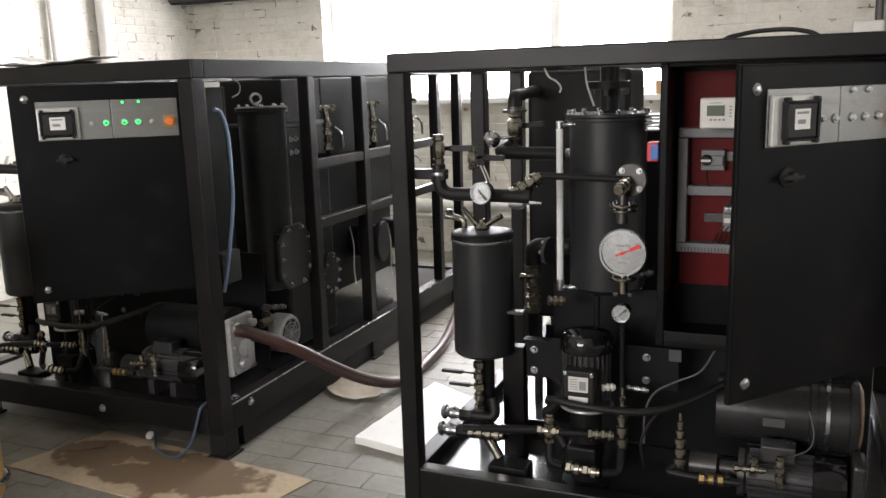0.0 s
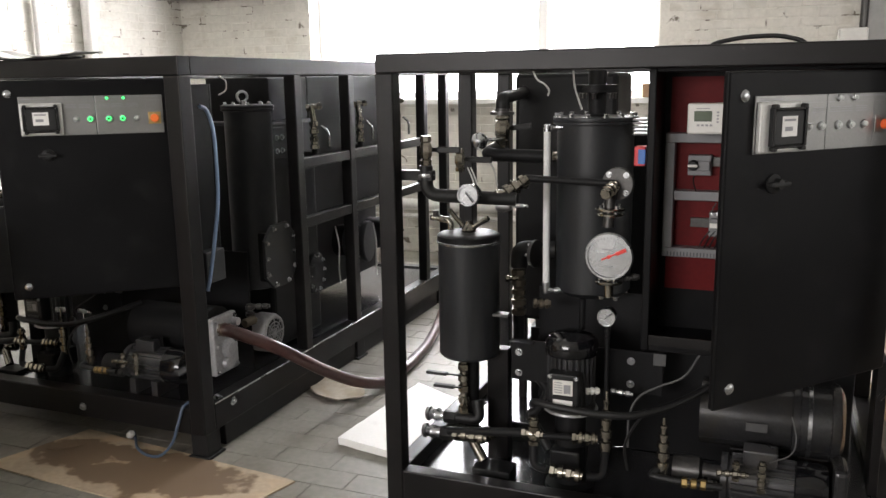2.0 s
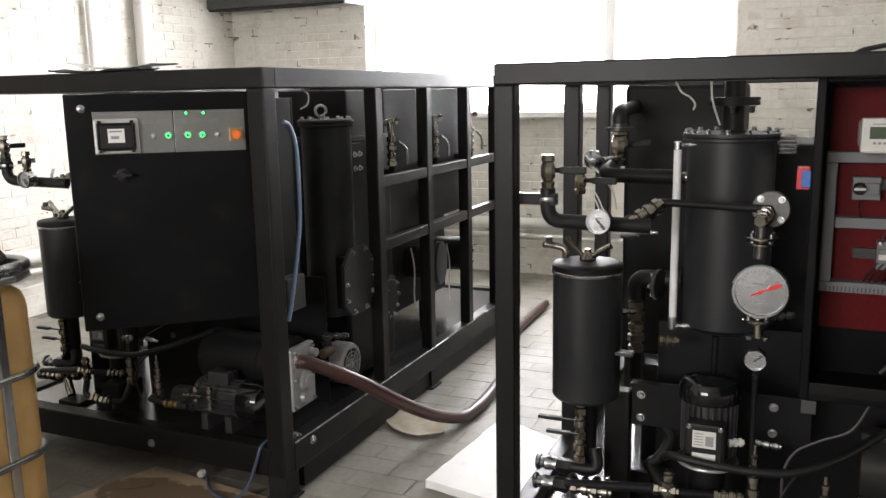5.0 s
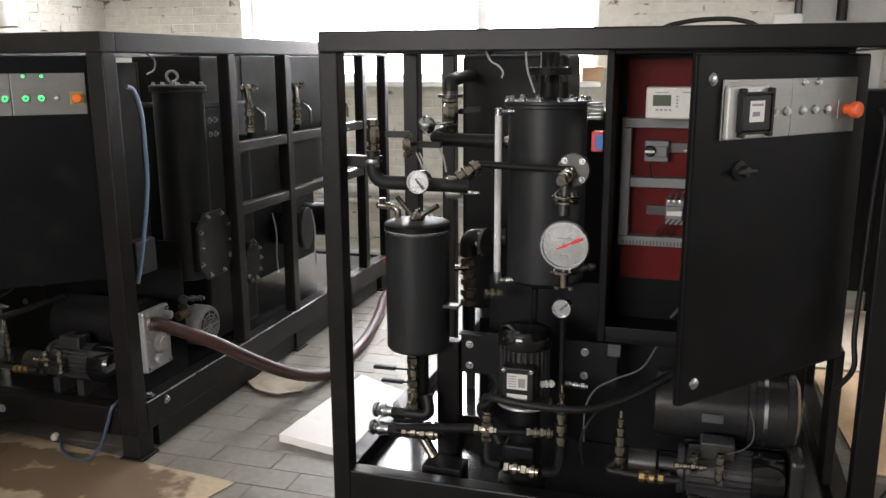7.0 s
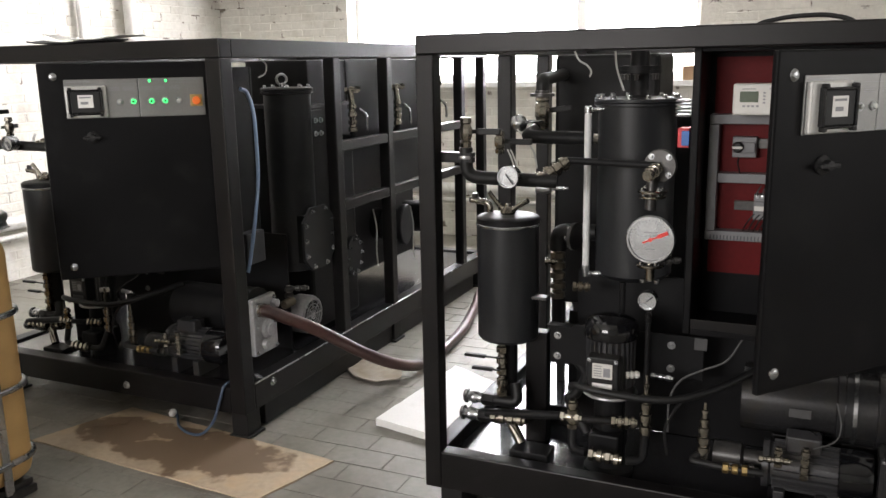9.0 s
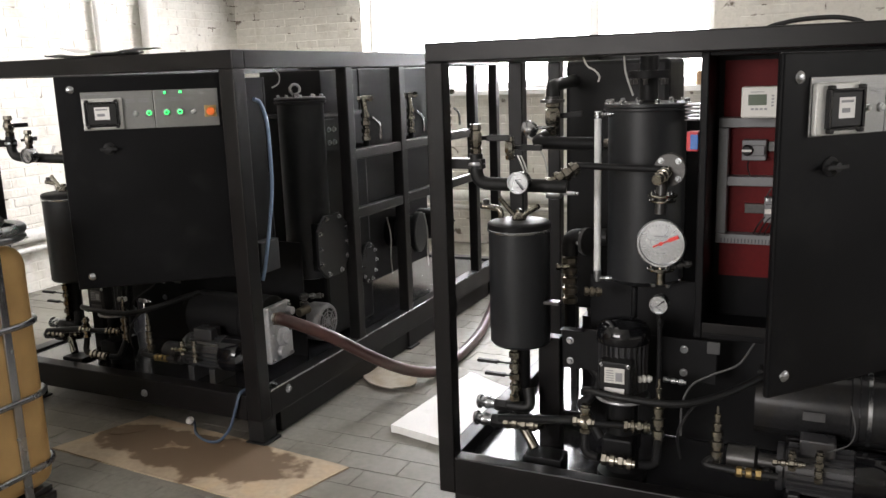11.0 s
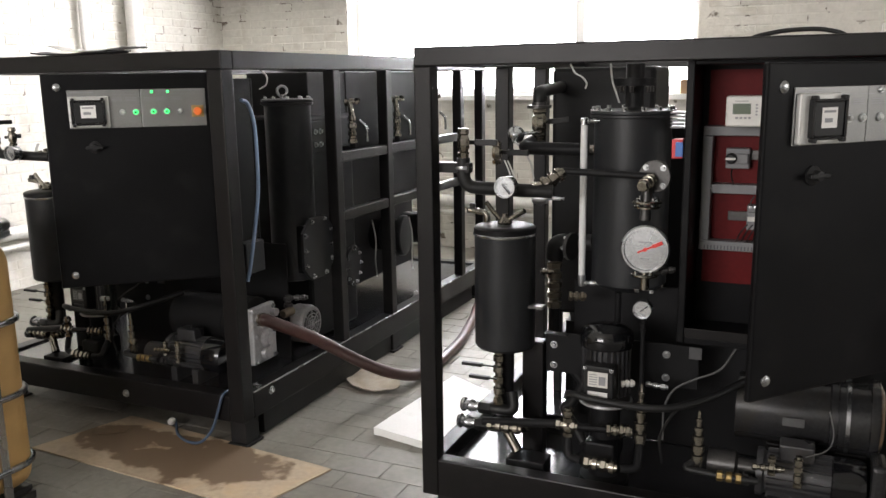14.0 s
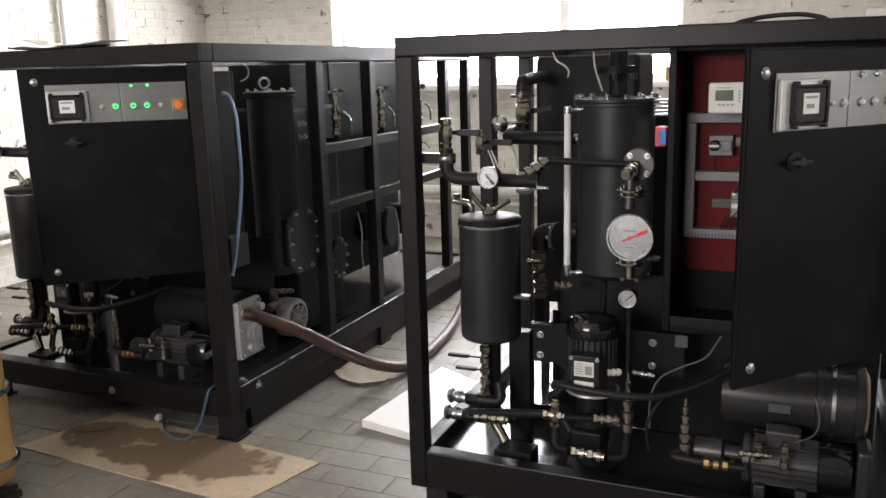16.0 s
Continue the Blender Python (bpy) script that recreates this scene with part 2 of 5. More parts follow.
# ---- mesh tools ----
def part(name, bm, material, parent=None, label="", smooth=None):
    """Links bm as one mesh object. Turned and swept faces are smooth, flat ones stay flat."""
    me = bpy.data.meshes.new(name)
    bmesh.ops.recalc_face_normals(bm, faces=bm.faces[:])
    if smooth is not None:
        for f in bm.faces:
            f.smooth = smooth
    for e in bm.edges:
        e.smooth = not (len(e.link_faces) == 2 and e.calc_face_angle(0) > radians(38))
    bm.to_mesh(me)
    bm.free()
    me.materials.append(material)
    ob = new(name, me)
    if parent:
        ob.parent = parent
    if label:
        ob["label"] = label
    return ob


def anchor(name, x, y, z=0.0, label="", category="", group=""):
    ob = new(name)
    ob.location = (x, y, z)
    ob.empty_display_size = 0.1
    return tagged(ob, label, category, group)


def B(*boxes, bevel=0.003, m=None):
    """A bmesh of boxes given as (x0, x1, y0, y1, z0, z1)."""
    bm = bmesh.new()
    for x0, x1, y0, y1, z0, z1 in boxes:
        v = [bm.verts.new((x, y, z)) for x in (x0, x1) for y in (y0, y1) for z in (z0, z1)]
        fs = [bm.faces.new([v[i] for i in q]) for q in ((0, 1, 3, 2), (4, 6, 7, 5), (0, 4, 5, 1), (2, 3, 7, 6), (0, 2, 6, 4), (1, 5, 7, 3))]
        if bevel:
            es = list({e for f in fs for e in f.edges})
            bmesh.ops.bevel(bm, geom=es, offset=min(bevel, 0.3 * min(abs(x1 - x0), abs(y1 - y0), abs(z1 - z0))), segments=2, affect="EDGES", profile=0.5)
    if m is not None:
        bm.transform(m)
    return bm


def frame_axes(d):
    d = Vector(d).normalized()
    a = Vector((0, 0, 1)) if abs(d.z) < 0.9 else Vector((1, 0, 0))
    u = d.cross(a).normalized()
    return d, u, d.cross(u).normalized()


def lathe(bm, p, d, profile, seg=20, close=True):
    """Turns profile rows (distance along d, radius) about the axis from p along d."""
    d, u, w = frame_axes(d)
    p = Vector(p)
    rings = []
    for s, r in profile:
        if r <= 1e-6:
            rings.append([bm.verts.new(p + d * s)])
        else:
            rings.append([bm.verts.new(p + d * s + (u * math.cos(2 * math.pi * i / seg) + w * math.sin(2 * math.pi * i / seg)) * r) for i in range(seg)])
    for a, b in zip(rings, rings[1:]):
        for i in range(seg):
            j = (i + 1) % seg
            if len(a) == 1 and len(b) > 1:
                bm.faces.new((a[0], b[i], b[j]))
            elif len(b) == 1 and len(a) > 1:
                bm.faces.new((a[i], a[j], b[0]))
            elif len(a) > 1:
                bm.faces.new((a[i], a[j], b[j], b[i]))
    for f in bm.faces:
        f.smooth = True
    if close:
        for r in (rings[0], rings[-1]):
            if len(r) > 1:
                bm.faces.new(r)
    return bm


def L(p, d, profile, seg=20):
    return lathe(bmesh.new(), p, d, profile, seg)


def cyl(p, q, r, seg=20, c=0.0):
    v = Vector(q) - Vector(p)
    n = v.length
    pro = [(0, r), (n, r)] if not c else [(0, r - c), (c, r), (n - c, r), (n, r - c)]
    return L(p, v, pro, seg)


def join(*bms):
    out = bmesh.new()
    for b in bms:
        me = bpy.data.meshes.new("scratch")
        b.to_mesh(me)
        b.free()
        out.from_mesh(me)
        bpy.data.meshes.remove(me)
    return out


def smooth_path(pts, n=8):
    """Catmull-Rom points through pts."""
    p = [Vector(a) for a in pts]
    p = [p[0] * 2 - p[1]] + p + [p[-1] * 2 - p[-2]]
    out = []
    for i in range(1, len(p) - 2):
        for k in range(n):
            t = k / n
            a, b, c, d = p[i - 1], p[i], p[i + 1], p[i + 2]
            out.append(0.5 * ((2 * b) + (c - a) * t + (2 * a - 5 * b + 4 * c - d) * t * t + (3 * b - a - 3 * c + d) * t ** 3))
    out.append(p[-2])
    return out


def sweep(pts, r, seg=12, n=8, smooth=True):
    path = smooth_path(pts, n) if smooth else [Vector(a) for a in pts]
    bm = bmesh.new()
    rings = []
    _, u, _ = frame_axes(path[1] - path[0])
    for i, p in enumerate(path):
        t = (path[min(i + 1, len(path) - 1)] - path[max(i - 1, 0)]).normalized()
        u = (u - t * u.dot(t)).normalized()
        w = t.cross(u)
        rings.append([bm.verts.new(p + (u * math.cos(2 * math.pi * k / seg) + w * math.sin(2 * math.pi * k / seg)) * r) for k in range(seg)])
    for a, b in zip(rings, rings[1:]):
        for k in range(seg):
            j = (k + 1) % seg
            bm.faces.new((a[k], a[j], b[j], b[k])).smooth = True
    bm.faces.new(rings[0]), bm.faces.new(rings[-1])
    return bm


def elbow_path(pts, bend=0.04, n=5):
    """Straight runs with rounded corners."""
    p = [Vector(a) for a in pts]
    out = [p[0]]
    for a, b, c in zip(p, p[1:], p[2:]):
        r = min(bend, 0.45 * (b - a).length, 0.45 * (c - b).length)
        s, e = b + (a - b).normalized() * r, b + (c - b).normalized() * r
        for k in range(n + 1):
            t = k / n
            out.append(s * (1 - t) ** 2 + b * 2 * t * (1 - t) + e * t * t)
    out.append(p[-1])
    return out


def pipe(pts, r, bend=0.05, seg=14):
    return sweep(elbow_path(pts, bend), r, seg, smooth=False)


def hexbolt(p, d, r=0.011, h=0.008):
    """A hexagon head on a washer."""
    return join(L(p, d, [(0, r * 1.5), (0.002, r * 1.5)], 14), L(Vector(p) + Vector(d).normalized() * 0.002, d, [(0, r), (h * 0.8, r), (h, r * 0.85)], 6))


def fitting(p, q, r, steps=3):
    """A run of hexagon nuts and collars from p to q."""
    p, q = Vector(p), Vector(q)
    d = q - p
    n = d.length / steps
    bms = []
    for i in range(steps):
        a = p + d.normalized() * n * i
        bms.append(L(a, d, [(0, r * 0.8), (n * 0.1, r * 1.15), (n * 0.62, r * 1.15), (n * 0.7, r * 0.8), (n, r * 0.8)], 6 if i % 2 == 0 else 14))
    return join(*bms)


def parts(name, bms, material, parent, label=""):
    """One part for each bmesh."""
    return [part(name, b, material, parent, label) for b in bms]


def bolt_ring(parent, c, d, r, count, size=0.008, h=0.01, phase=0.0, material=None, name="bolt"):
    d, u, w = frame_axes(d)
    c = Vector(c)
    ring = [c + (u * math.cos(2 * math.pi * (i + phase) / count) + w * math.sin(2 * math.pi * (i + phase) / count)) * r for i in range(count)]
    for p in ring:
        part(name, hexbolt(p, d, size, h), material or STEEL, parent)


def torus(c, normal, R, r, seg=24):
    n, u, w = frame_axes(normal)
    return sweep([Vector(c) + (u * math.cos(2 * math.pi * i / seg) + w * math.sin(2 * math.pi * i / seg)) * R for i in range(seg + 1)], r, 8, smooth=False)


# ---- the room ----
floor = tagged(part("floor", B((X_WEST, X_EAST, Y_SOUTH, Y_NORTH, -0.12, -0.004), bevel=0), GROUT), "worn grey rectangular floor tiles with dirty joints", "floor", kind="structure")
ceiling = tagged(part("ceiling", B((X_WEST, X_EAST, Y_SOUTH, Y_NORTH, Z_CEIL, Z_CEIL + 0.2), bevel=0), PLASTER), "plain whitewashed ceiling", "ceiling", kind="structure")
T = 0.45
wall_west = tagged(part("wall_west", B((X_WEST - T, X_WEST, Y_SOUTH, Y_NORTH + T, -0.1, Z_CEIL), bevel=0), MORTAR), "whitewashed rough brick wall", "wall", kind="structure")
x0, x1, z0, z1 = WIN
wall_north = tagged(part("wall_north", B((X_WEST, x0, Y_NORTH, Y_NORTH + T, -0.1, Z_CEIL), (x1, X_EAST, Y_NORTH, Y_NORTH + T, -0.1, Z_CEIL),
                    (x0, x1, Y_NORTH, Y_NORTH + T, -0.1, z0), (x0, x1, Y_NORTH, Y_NORTH + T, z1, Z_CEIL), bevel=0), MORTAR), "whitewashed brick wall with a wide window", "wall", kind="structure")
# Opening out of view, added to hold the south fill.
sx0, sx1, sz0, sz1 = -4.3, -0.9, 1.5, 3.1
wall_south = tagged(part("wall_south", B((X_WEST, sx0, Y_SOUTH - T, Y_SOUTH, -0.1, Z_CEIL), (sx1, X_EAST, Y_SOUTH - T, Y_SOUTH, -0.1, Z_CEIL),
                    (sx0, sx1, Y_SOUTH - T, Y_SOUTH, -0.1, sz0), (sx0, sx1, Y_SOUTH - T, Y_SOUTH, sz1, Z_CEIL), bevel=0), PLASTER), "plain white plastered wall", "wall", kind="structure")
# Second opening out of view, added for the east fill.
ey0, ey1 = 0.6, 3.8
wall_east = tagged(part("wall_east", B((X_EAST, X_EAST + T, Y_SOUTH, ey0, -0.1, Z_CEIL), (X_EAST, X_EAST + T, ey1, Y_NORTH, -0.1, Z_CEIL),
                   (X_EAST, X_EAST + T, ey0, ey1, -0.1, sz0), (X_EAST, X_EAST + T, ey0, ey1, sz1, Z_CEIL), bevel=0), PLASTER), "plain white plastered wall", "wall", kind="structure")

# main window: frame, mullions, sill
window_1 = tagged(new("window_1"), "wide white painted window in full daylight", "window", kind="structure")
yf = Y_NORTH + 0.20
part("window_frame", B((x0, x0 + 0.07, yf, yf + 0.07, z0, z1), (x1 - 0.07, x1, yf, yf + 0.07, z0, z1), (x0 + 0.07, x1 - 0.07, yf, yf + 0.07, z0, z0 + 0.07),
                       (x0 + 0.07, x1 - 0.07, yf, yf + 0.07, z1 - 0.07, z1)), WHITEPAINT, window_1)
part("mullion", B((-2.15, -2.06, yf - 0.01, yf + 0.07, z0 + 0.07, z1 - 0.07)), WHITEPAINT, window_1)
part("window_sill", B((x0 - 0.05, x1 + 0.05, Y_NORTH - 0.12, yf, z0 - 0.045, z0 + 0.004)), WHITEPAINT, window_1)
for a, b in ((x0 + 0.07, -2.15), (-2.06, x1 - 0.07)):
    p = part("pane", B((a, b, yf + 0.03, yf + 0.036, z0 + 0.07, z1 - 0.07), bevel=0), GLASS, window_1)
    p.visible_shadow = False
# Unseen frame around the added south opening.
added_window_south = tagged(new("added_window_south"), "added unseen window behind the camera for the south fill light", "window", kind="structure")
part("window_frame", B((sx0, sx0 + 0.07, Y_SOUTH - 0.2, Y_SOUTH - 0.13, sz0, sz1), (sx1 - 0.07, sx1, Y_SOUTH - 0.2, Y_SOUTH - 0.13, sz0, sz1)), WHITEPAINT, added_window_south)
added_window_east = tagged(new("added_window_east"), "added unseen window in the side wall for the east fill light", "window", kind="structure")
part("window_frame", B((X_EAST + 0.13, X_EAST + 0.2, ey0, ey0 + 0.07, sz0, sz1), (X_EAST + 0.13, X_EAST + 0.2, ey1 - 0.07, ey1, sz0, sz1)), WHITEPAINT, added_window_east)
backdrop = tagged(part("backdrop", B((-9, 4, 11.0, 11.05, -0.5, 7.0), bevel=0), OUTSIDE), "white overcast sky outside the window", "sky", kind="structure")

# plaster pier, grey niche panel and conduits on the north wall
tagged(part("wall_pier", B((1.30, 2.3, Y_NORTH - 0.14, Y_NORTH - 0.012, 0, Z_CEIL), bevel=0.01), PLASTER), "white plastered pier with chipped paint", "wall", kind="structure")
tagged(part("wall_panel", B((0.60, 1.24, Y_NORTH - 0.03, Y_NORTH - 0.012, 1.2, 3.2), bevel=0.005), GREYPLASTER), "grey bare plaster patch", "wall", kind="structure")
tagged(part("wall_conduit", cyl((0.90, Y_NORTH - 0.09, 2.0), (0.90, Y_NORTH - 0.09, 3.65), 0.04), BLACK), "black vertical conduit along the wall", "pipe", kind="structure")
tagged(part("wall_conduit", cyl((0.58, Y_NORTH - 0.07, 2.06), (0.58, Y_NORTH - 0.07, 3.65), 0.03), DARKSTEEL), "dark vertical conduit along the wall", "pipe", kind="structure")
tagged(part("junction_box", B((0.40, 0.62, Y_NORTH - 0.11, Y_NORTH - 0.012, 1.93, 2.06), bevel=0.015), PLASTER), "off-white junction box on the wall", "junction box")
tagged(part("wall_socket", B((1.33, 1.40, Y_NORTH - 0.165, Y_NORTH - 0.142, 1.69, 1.80), bevel=0.01), GREYPLASTER), "small grey socket on the pier", "socket")
ledge = tagged(part("wall_ledge", B((1.32, 2.3, Y_NORTH - 0.42, Y_NORTH - 0.142, 1.15, 1.27), bevel=0.01), GREYPLASTER), "grey concrete ledge on the wall", "ledge", kind="structure")

# heating pipes along the walls
for z, r in ((0.50, 0.055), (0.385, 0.022)):
    tagged(part("heating_pipe", pipe([(X_WEST + 0.12, 1.5, z), (X_WEST + 0.12, Y_NORTH - 0.14, z), (X_EAST - 1, Y_NORTH - 0.14, z)], r, 0.15), PIPEWHITE),
           "off-white painted heating pipe along the brick wall", "pipe", kind="structure")
for y, r in ((5.70, 0.028), (6.27, 0.06)):
    tagged(part("riser_pipe", cyl((X_WEST + r + 0.025, y, 0), (X_WEST + r + 0.025, y, Z_CEIL), r, 16), PIPEWHITE), "white painted riser pipe on the brick wall", "pipe", kind="structure")

# dark ventilation duct under the ceiling, in the corner
duct = tagged(anchor("ventilation_duct", -5.25, 7.42, 2.56), "dark rectangular ventilation duct under the ceiling in the corner", "duct")
part("duct_body", B((-0.80, 0.78, -0.16, 0.16, 0.014, 0.32), bevel=0.012), DUCTDARK, duct)
part("duct_flange", B((0.78, 0.805, -0.185, 0.185, -0.006, 0.345), bevel=0.004), DUCTDARK, duct)
part("bottom_wrap", sweep([(-0.79, -0.12, 0.012), (-0.5, -0.125, 0.004), (-0.1, -0.12, 0.008), (0.3, -0.125, 0.002), (0.775, -0.12, 0.012)], 0.02, 10), RUBBER, duct, "loose black wrap along the duct's lower edge")
for x in (-0.45, 0.6):
    part("strap", B((x - 0.012, x + 0.012, -0.004, 0.004, 0.322, 1.14)), DARKSTEEL, duct)


# ---- the machines ----
def gauge(unit, x, y, z, r, needle_deg, needle_mat, tall=0.0):
    """A round dial gauge that faces the front."""
    d = (0, -1, 0)
    g = part("pressure_gauge", L((x, y + 0.018, z), d, [(-0.022, r * 0.5), (-0.02, r * 0.96), (0.012, r * 0.98), (0.016, r * 1.06), (0.026, r * 1.06), (0.03, r * 1.0), (0.03, r * 0.92), (0.022, r * 0.9)], 40), STEEL, unit,
             "round steel-rimmed pressure gauge")
    part("dial", L((x, y, z), d, [(0.0, r * 0.93), (0.003, r * 0.93)], 40), DIAL, g, "white dial")
    ticks = []
    for i in range(28):
        a = radians(225 - i * 10)
        ro, ri = r * 0.86, r * (0.72 if i % 3 == 0 else 0.79)
        w = r * 0.012
        ticks.append(B((ri, ro, -0.0008, 0.0, -w, w), bevel=0, m=pose(x, y - 0.0035, z) @ Matrix.Rotation(-a, 4, "Y")))
    tagged(part("scale_marks", join(*ticks), GREYINK, g), kind="stuff")
    tagged(part("dial_print", B((x - r * 0.3, x + r * 0.3, y - 0.0042, y - 0.0033, z + r * 0.28, z + r * 0.34), (x - r * 0.2, x + r * 0.2, y - 0.0042, y - 0.0033, z - r * 0.45, z - r * 0.40), bevel=0), GREYINK, g), kind="stuff")
    a = radians(needle_deg)
    part("needle", join(B((-r * 0.35, r * 0.78, -0.0015, 0.0015, -r * 0.03, r * 0.03), (r * 0.35, r * 0.8, -0.0018, 0.0018, -r * 0.075, r * 0.075), bevel=0, m=pose(x, y - 0.009, z) @ Matrix.Rotation(-a, 4, "Y")),
                        L((x, y - 0.006, z), d, [(0, r * 0.08), (0.006, r * 0.08)], 12)), needle_mat, g)
    return g


def flange(unit, p, d, r, t, bolts, m=DARKSTEEL, name="flange"):
    f = part(name, L(p, d, [(0, r - 0.003), (0.003, r), (t - 0.003, r), (t, r - 0.003)], 28), m, unit)
    dd = Vector(d).normalized()
    bolt_ring(f, Vector(p) + dd * t, d, r * 0.76, bolts, 0.007, 0.009, 0.5, material=STEEL)
    return f


def relief_valve(unit, x, y, z, h, m=NICKEL):
    return part("relief_valve", L((x, y, z), (0, 0, 1), [(0, 0.018), (h * 0.1, 0.018), (h * 0.11, 0.022), (h * 0.2, 0.022), (h * 0.21, 0.014), (h * 0.27, 0.014), (h * 0.28, 0.022), (h * 0.38, 0.022), (h * 0.39, 0.015), (h * 0.46, 0.015), (h * 0.47, 0.020), (h * 0.55, 0.020), (h * 0.56, 0.012), (h * 0.63, 0.012), (h * 0.64, 0.016), (h * 0.7, 0.016), (h * 0.71, 0.009), (h * 0.8, 0.009), (h * 0.81, 0.012), (h * 0.86, 0.012), (h * 0.87, 0.006), (h, 0.005)], 16), m, unit,
                "nickel relief valve with a ribbed stem")


def ball_valve(unit, p, d, r, length, lever, lever_m=RUBBER, m=NICKEL):
    """A ball valve along d from p; lever: direction of its handle."""
    p, d = Vector(p), Vector(d).normalized()
    v = part("ball_valve", L(p, d, [(0, r), (length * 0.18, r * 1.15), (length * 0.22, r * 0.85), (length * 0.35, r * 1.2), (length * 0.65, r * 1.2), (length * 0.78, r * 0.85), (length * 0.82, r * 1.15), (length, r)], 8), m, unit, "nickel-plated ball valve")
    lv = Vector(lever).normalized()
    c = p + d * length * 0.5
    up = d.cross(lv).normalized()
    part("stem", cyl(c, c + up * (r * 1.9), r * 0.35, 10), m, v)
    q = c + up * (r * 1.9)
    e = q + lv * 0.105
    rot = Matrix((( *lv, 0), (*d, 0), (*up, 0), (0, 0, 0, 1))).transposed()
    part("lever", B((-0.012, 0.115, -0.008, 0.008, -0.003, 0.004), (0.03, 0.116, -0.011, 0.011, -0.006, 0.007), bevel=0.003, m=Matrix.Translation(q) @ rot), lever_m, v, "black dipped lever")
    return v


def motor_horizontal(unit, p, length, r, m=MOTOR, cap=GLOSS):
    """A finned electric motor along +x from p."""
    x, y, z = p
    mo = part("electric_motor", L(p, (1, 0, 0), [(0, r * 0.55), (0.0, r * 0.95), (length * 0.06, r * 0.95), (length * 0.08, r * 0.82), (length * 0.7, r * 0.82)], 28), m, unit, "grey finned electric motor")
    for k in range(22):
        a = 2 * math.pi * k / 22
        part("cooling_fin", B((x + length * 0.1, x + length * 0.68, -0.0018, 0.0018, r * 0.78, r * 0.98), bevel=0, m=Matrix.Translation((0, y, z)) @ Matrix.Rotation(a, 4, "X")), m, mo, smooth=False)
    part("fan_cover", L((x + length * 0.68, y, z), (1, 0, 0), [(0, r * 0.9), (0.004, r * 1.02), (length * 0.24, r * 1.0), (length * 0.3, r * 0.9), (length * 0.32, r * 0.6), (length * 0.325, 0)], 32), cap, mo, "glossy black fan cover")
    part("terminal_box", B((x + length * 0.2, x + length * 0.52, y - r * 0.55, y + r * 0.35, z + r * 0.8, z + r * 1.45), bevel=0.006), m, mo)
    for f in (0.12, 0.5):
        part("motor_foot", B((x + length * f, x + length * (f + 0.1), y - r * 0.9, y + r * 0.9, 0.204, z - r * 0.75)), m, mo)
    return mo


def fan_motor(unit, p, length, r, m=ALU):
    """A pale motor along +x whose slotted fan end shows."""
    x, y, z = p
    mo = part("vacuum_pump_motor", L(p, (1, 0, 0), [(0, r * 0.7), (0, r * 0.9), (length * 0.7, r * 0.9), (length * 0.72, r), (length * 0.93, r), (length * 0.985, r * 0.93), (length, r * 0.82), (length, r * 0.78), (length * 0.985, r * 0.76), (length * 0.985, 0)], 36), m, unit, "pale grey motor with slotted fan end")
    xe = x + length * 0.985
    rings = [L((xe, y, z), (1, 0, 0), [(0.0, r * (f - 0.045)), (0.006, r * (f - 0.045)), (0.006, r * f), (0.0, r * f)], 32) for f in (0.25, 0.42, 0.59)]
    spokes = [B((xe, xe + 0.006, -r * 0.022, r * 0.022, r * 0.1, r * 0.78), bevel=0, m=Matrix.Translation((0, y, z)) @ Matrix.Rotation(2 * math.pi * k / 8, 4, "X")) for k in range(8)]
    part("fan_grille", join(*rings, *spokes, L((xe, y, z), (1, 0, 0), [(0, r * 0.13), (0.008, r * 0.11)], 20)), m, mo)
    part("fan_shadow_plate", L((xe - 0.001, y, z), (1, 0, 0), [(0.0006, r * 0.74), (0.0016, r * 0.74)], 32), RUBBER, mo)
    return mo


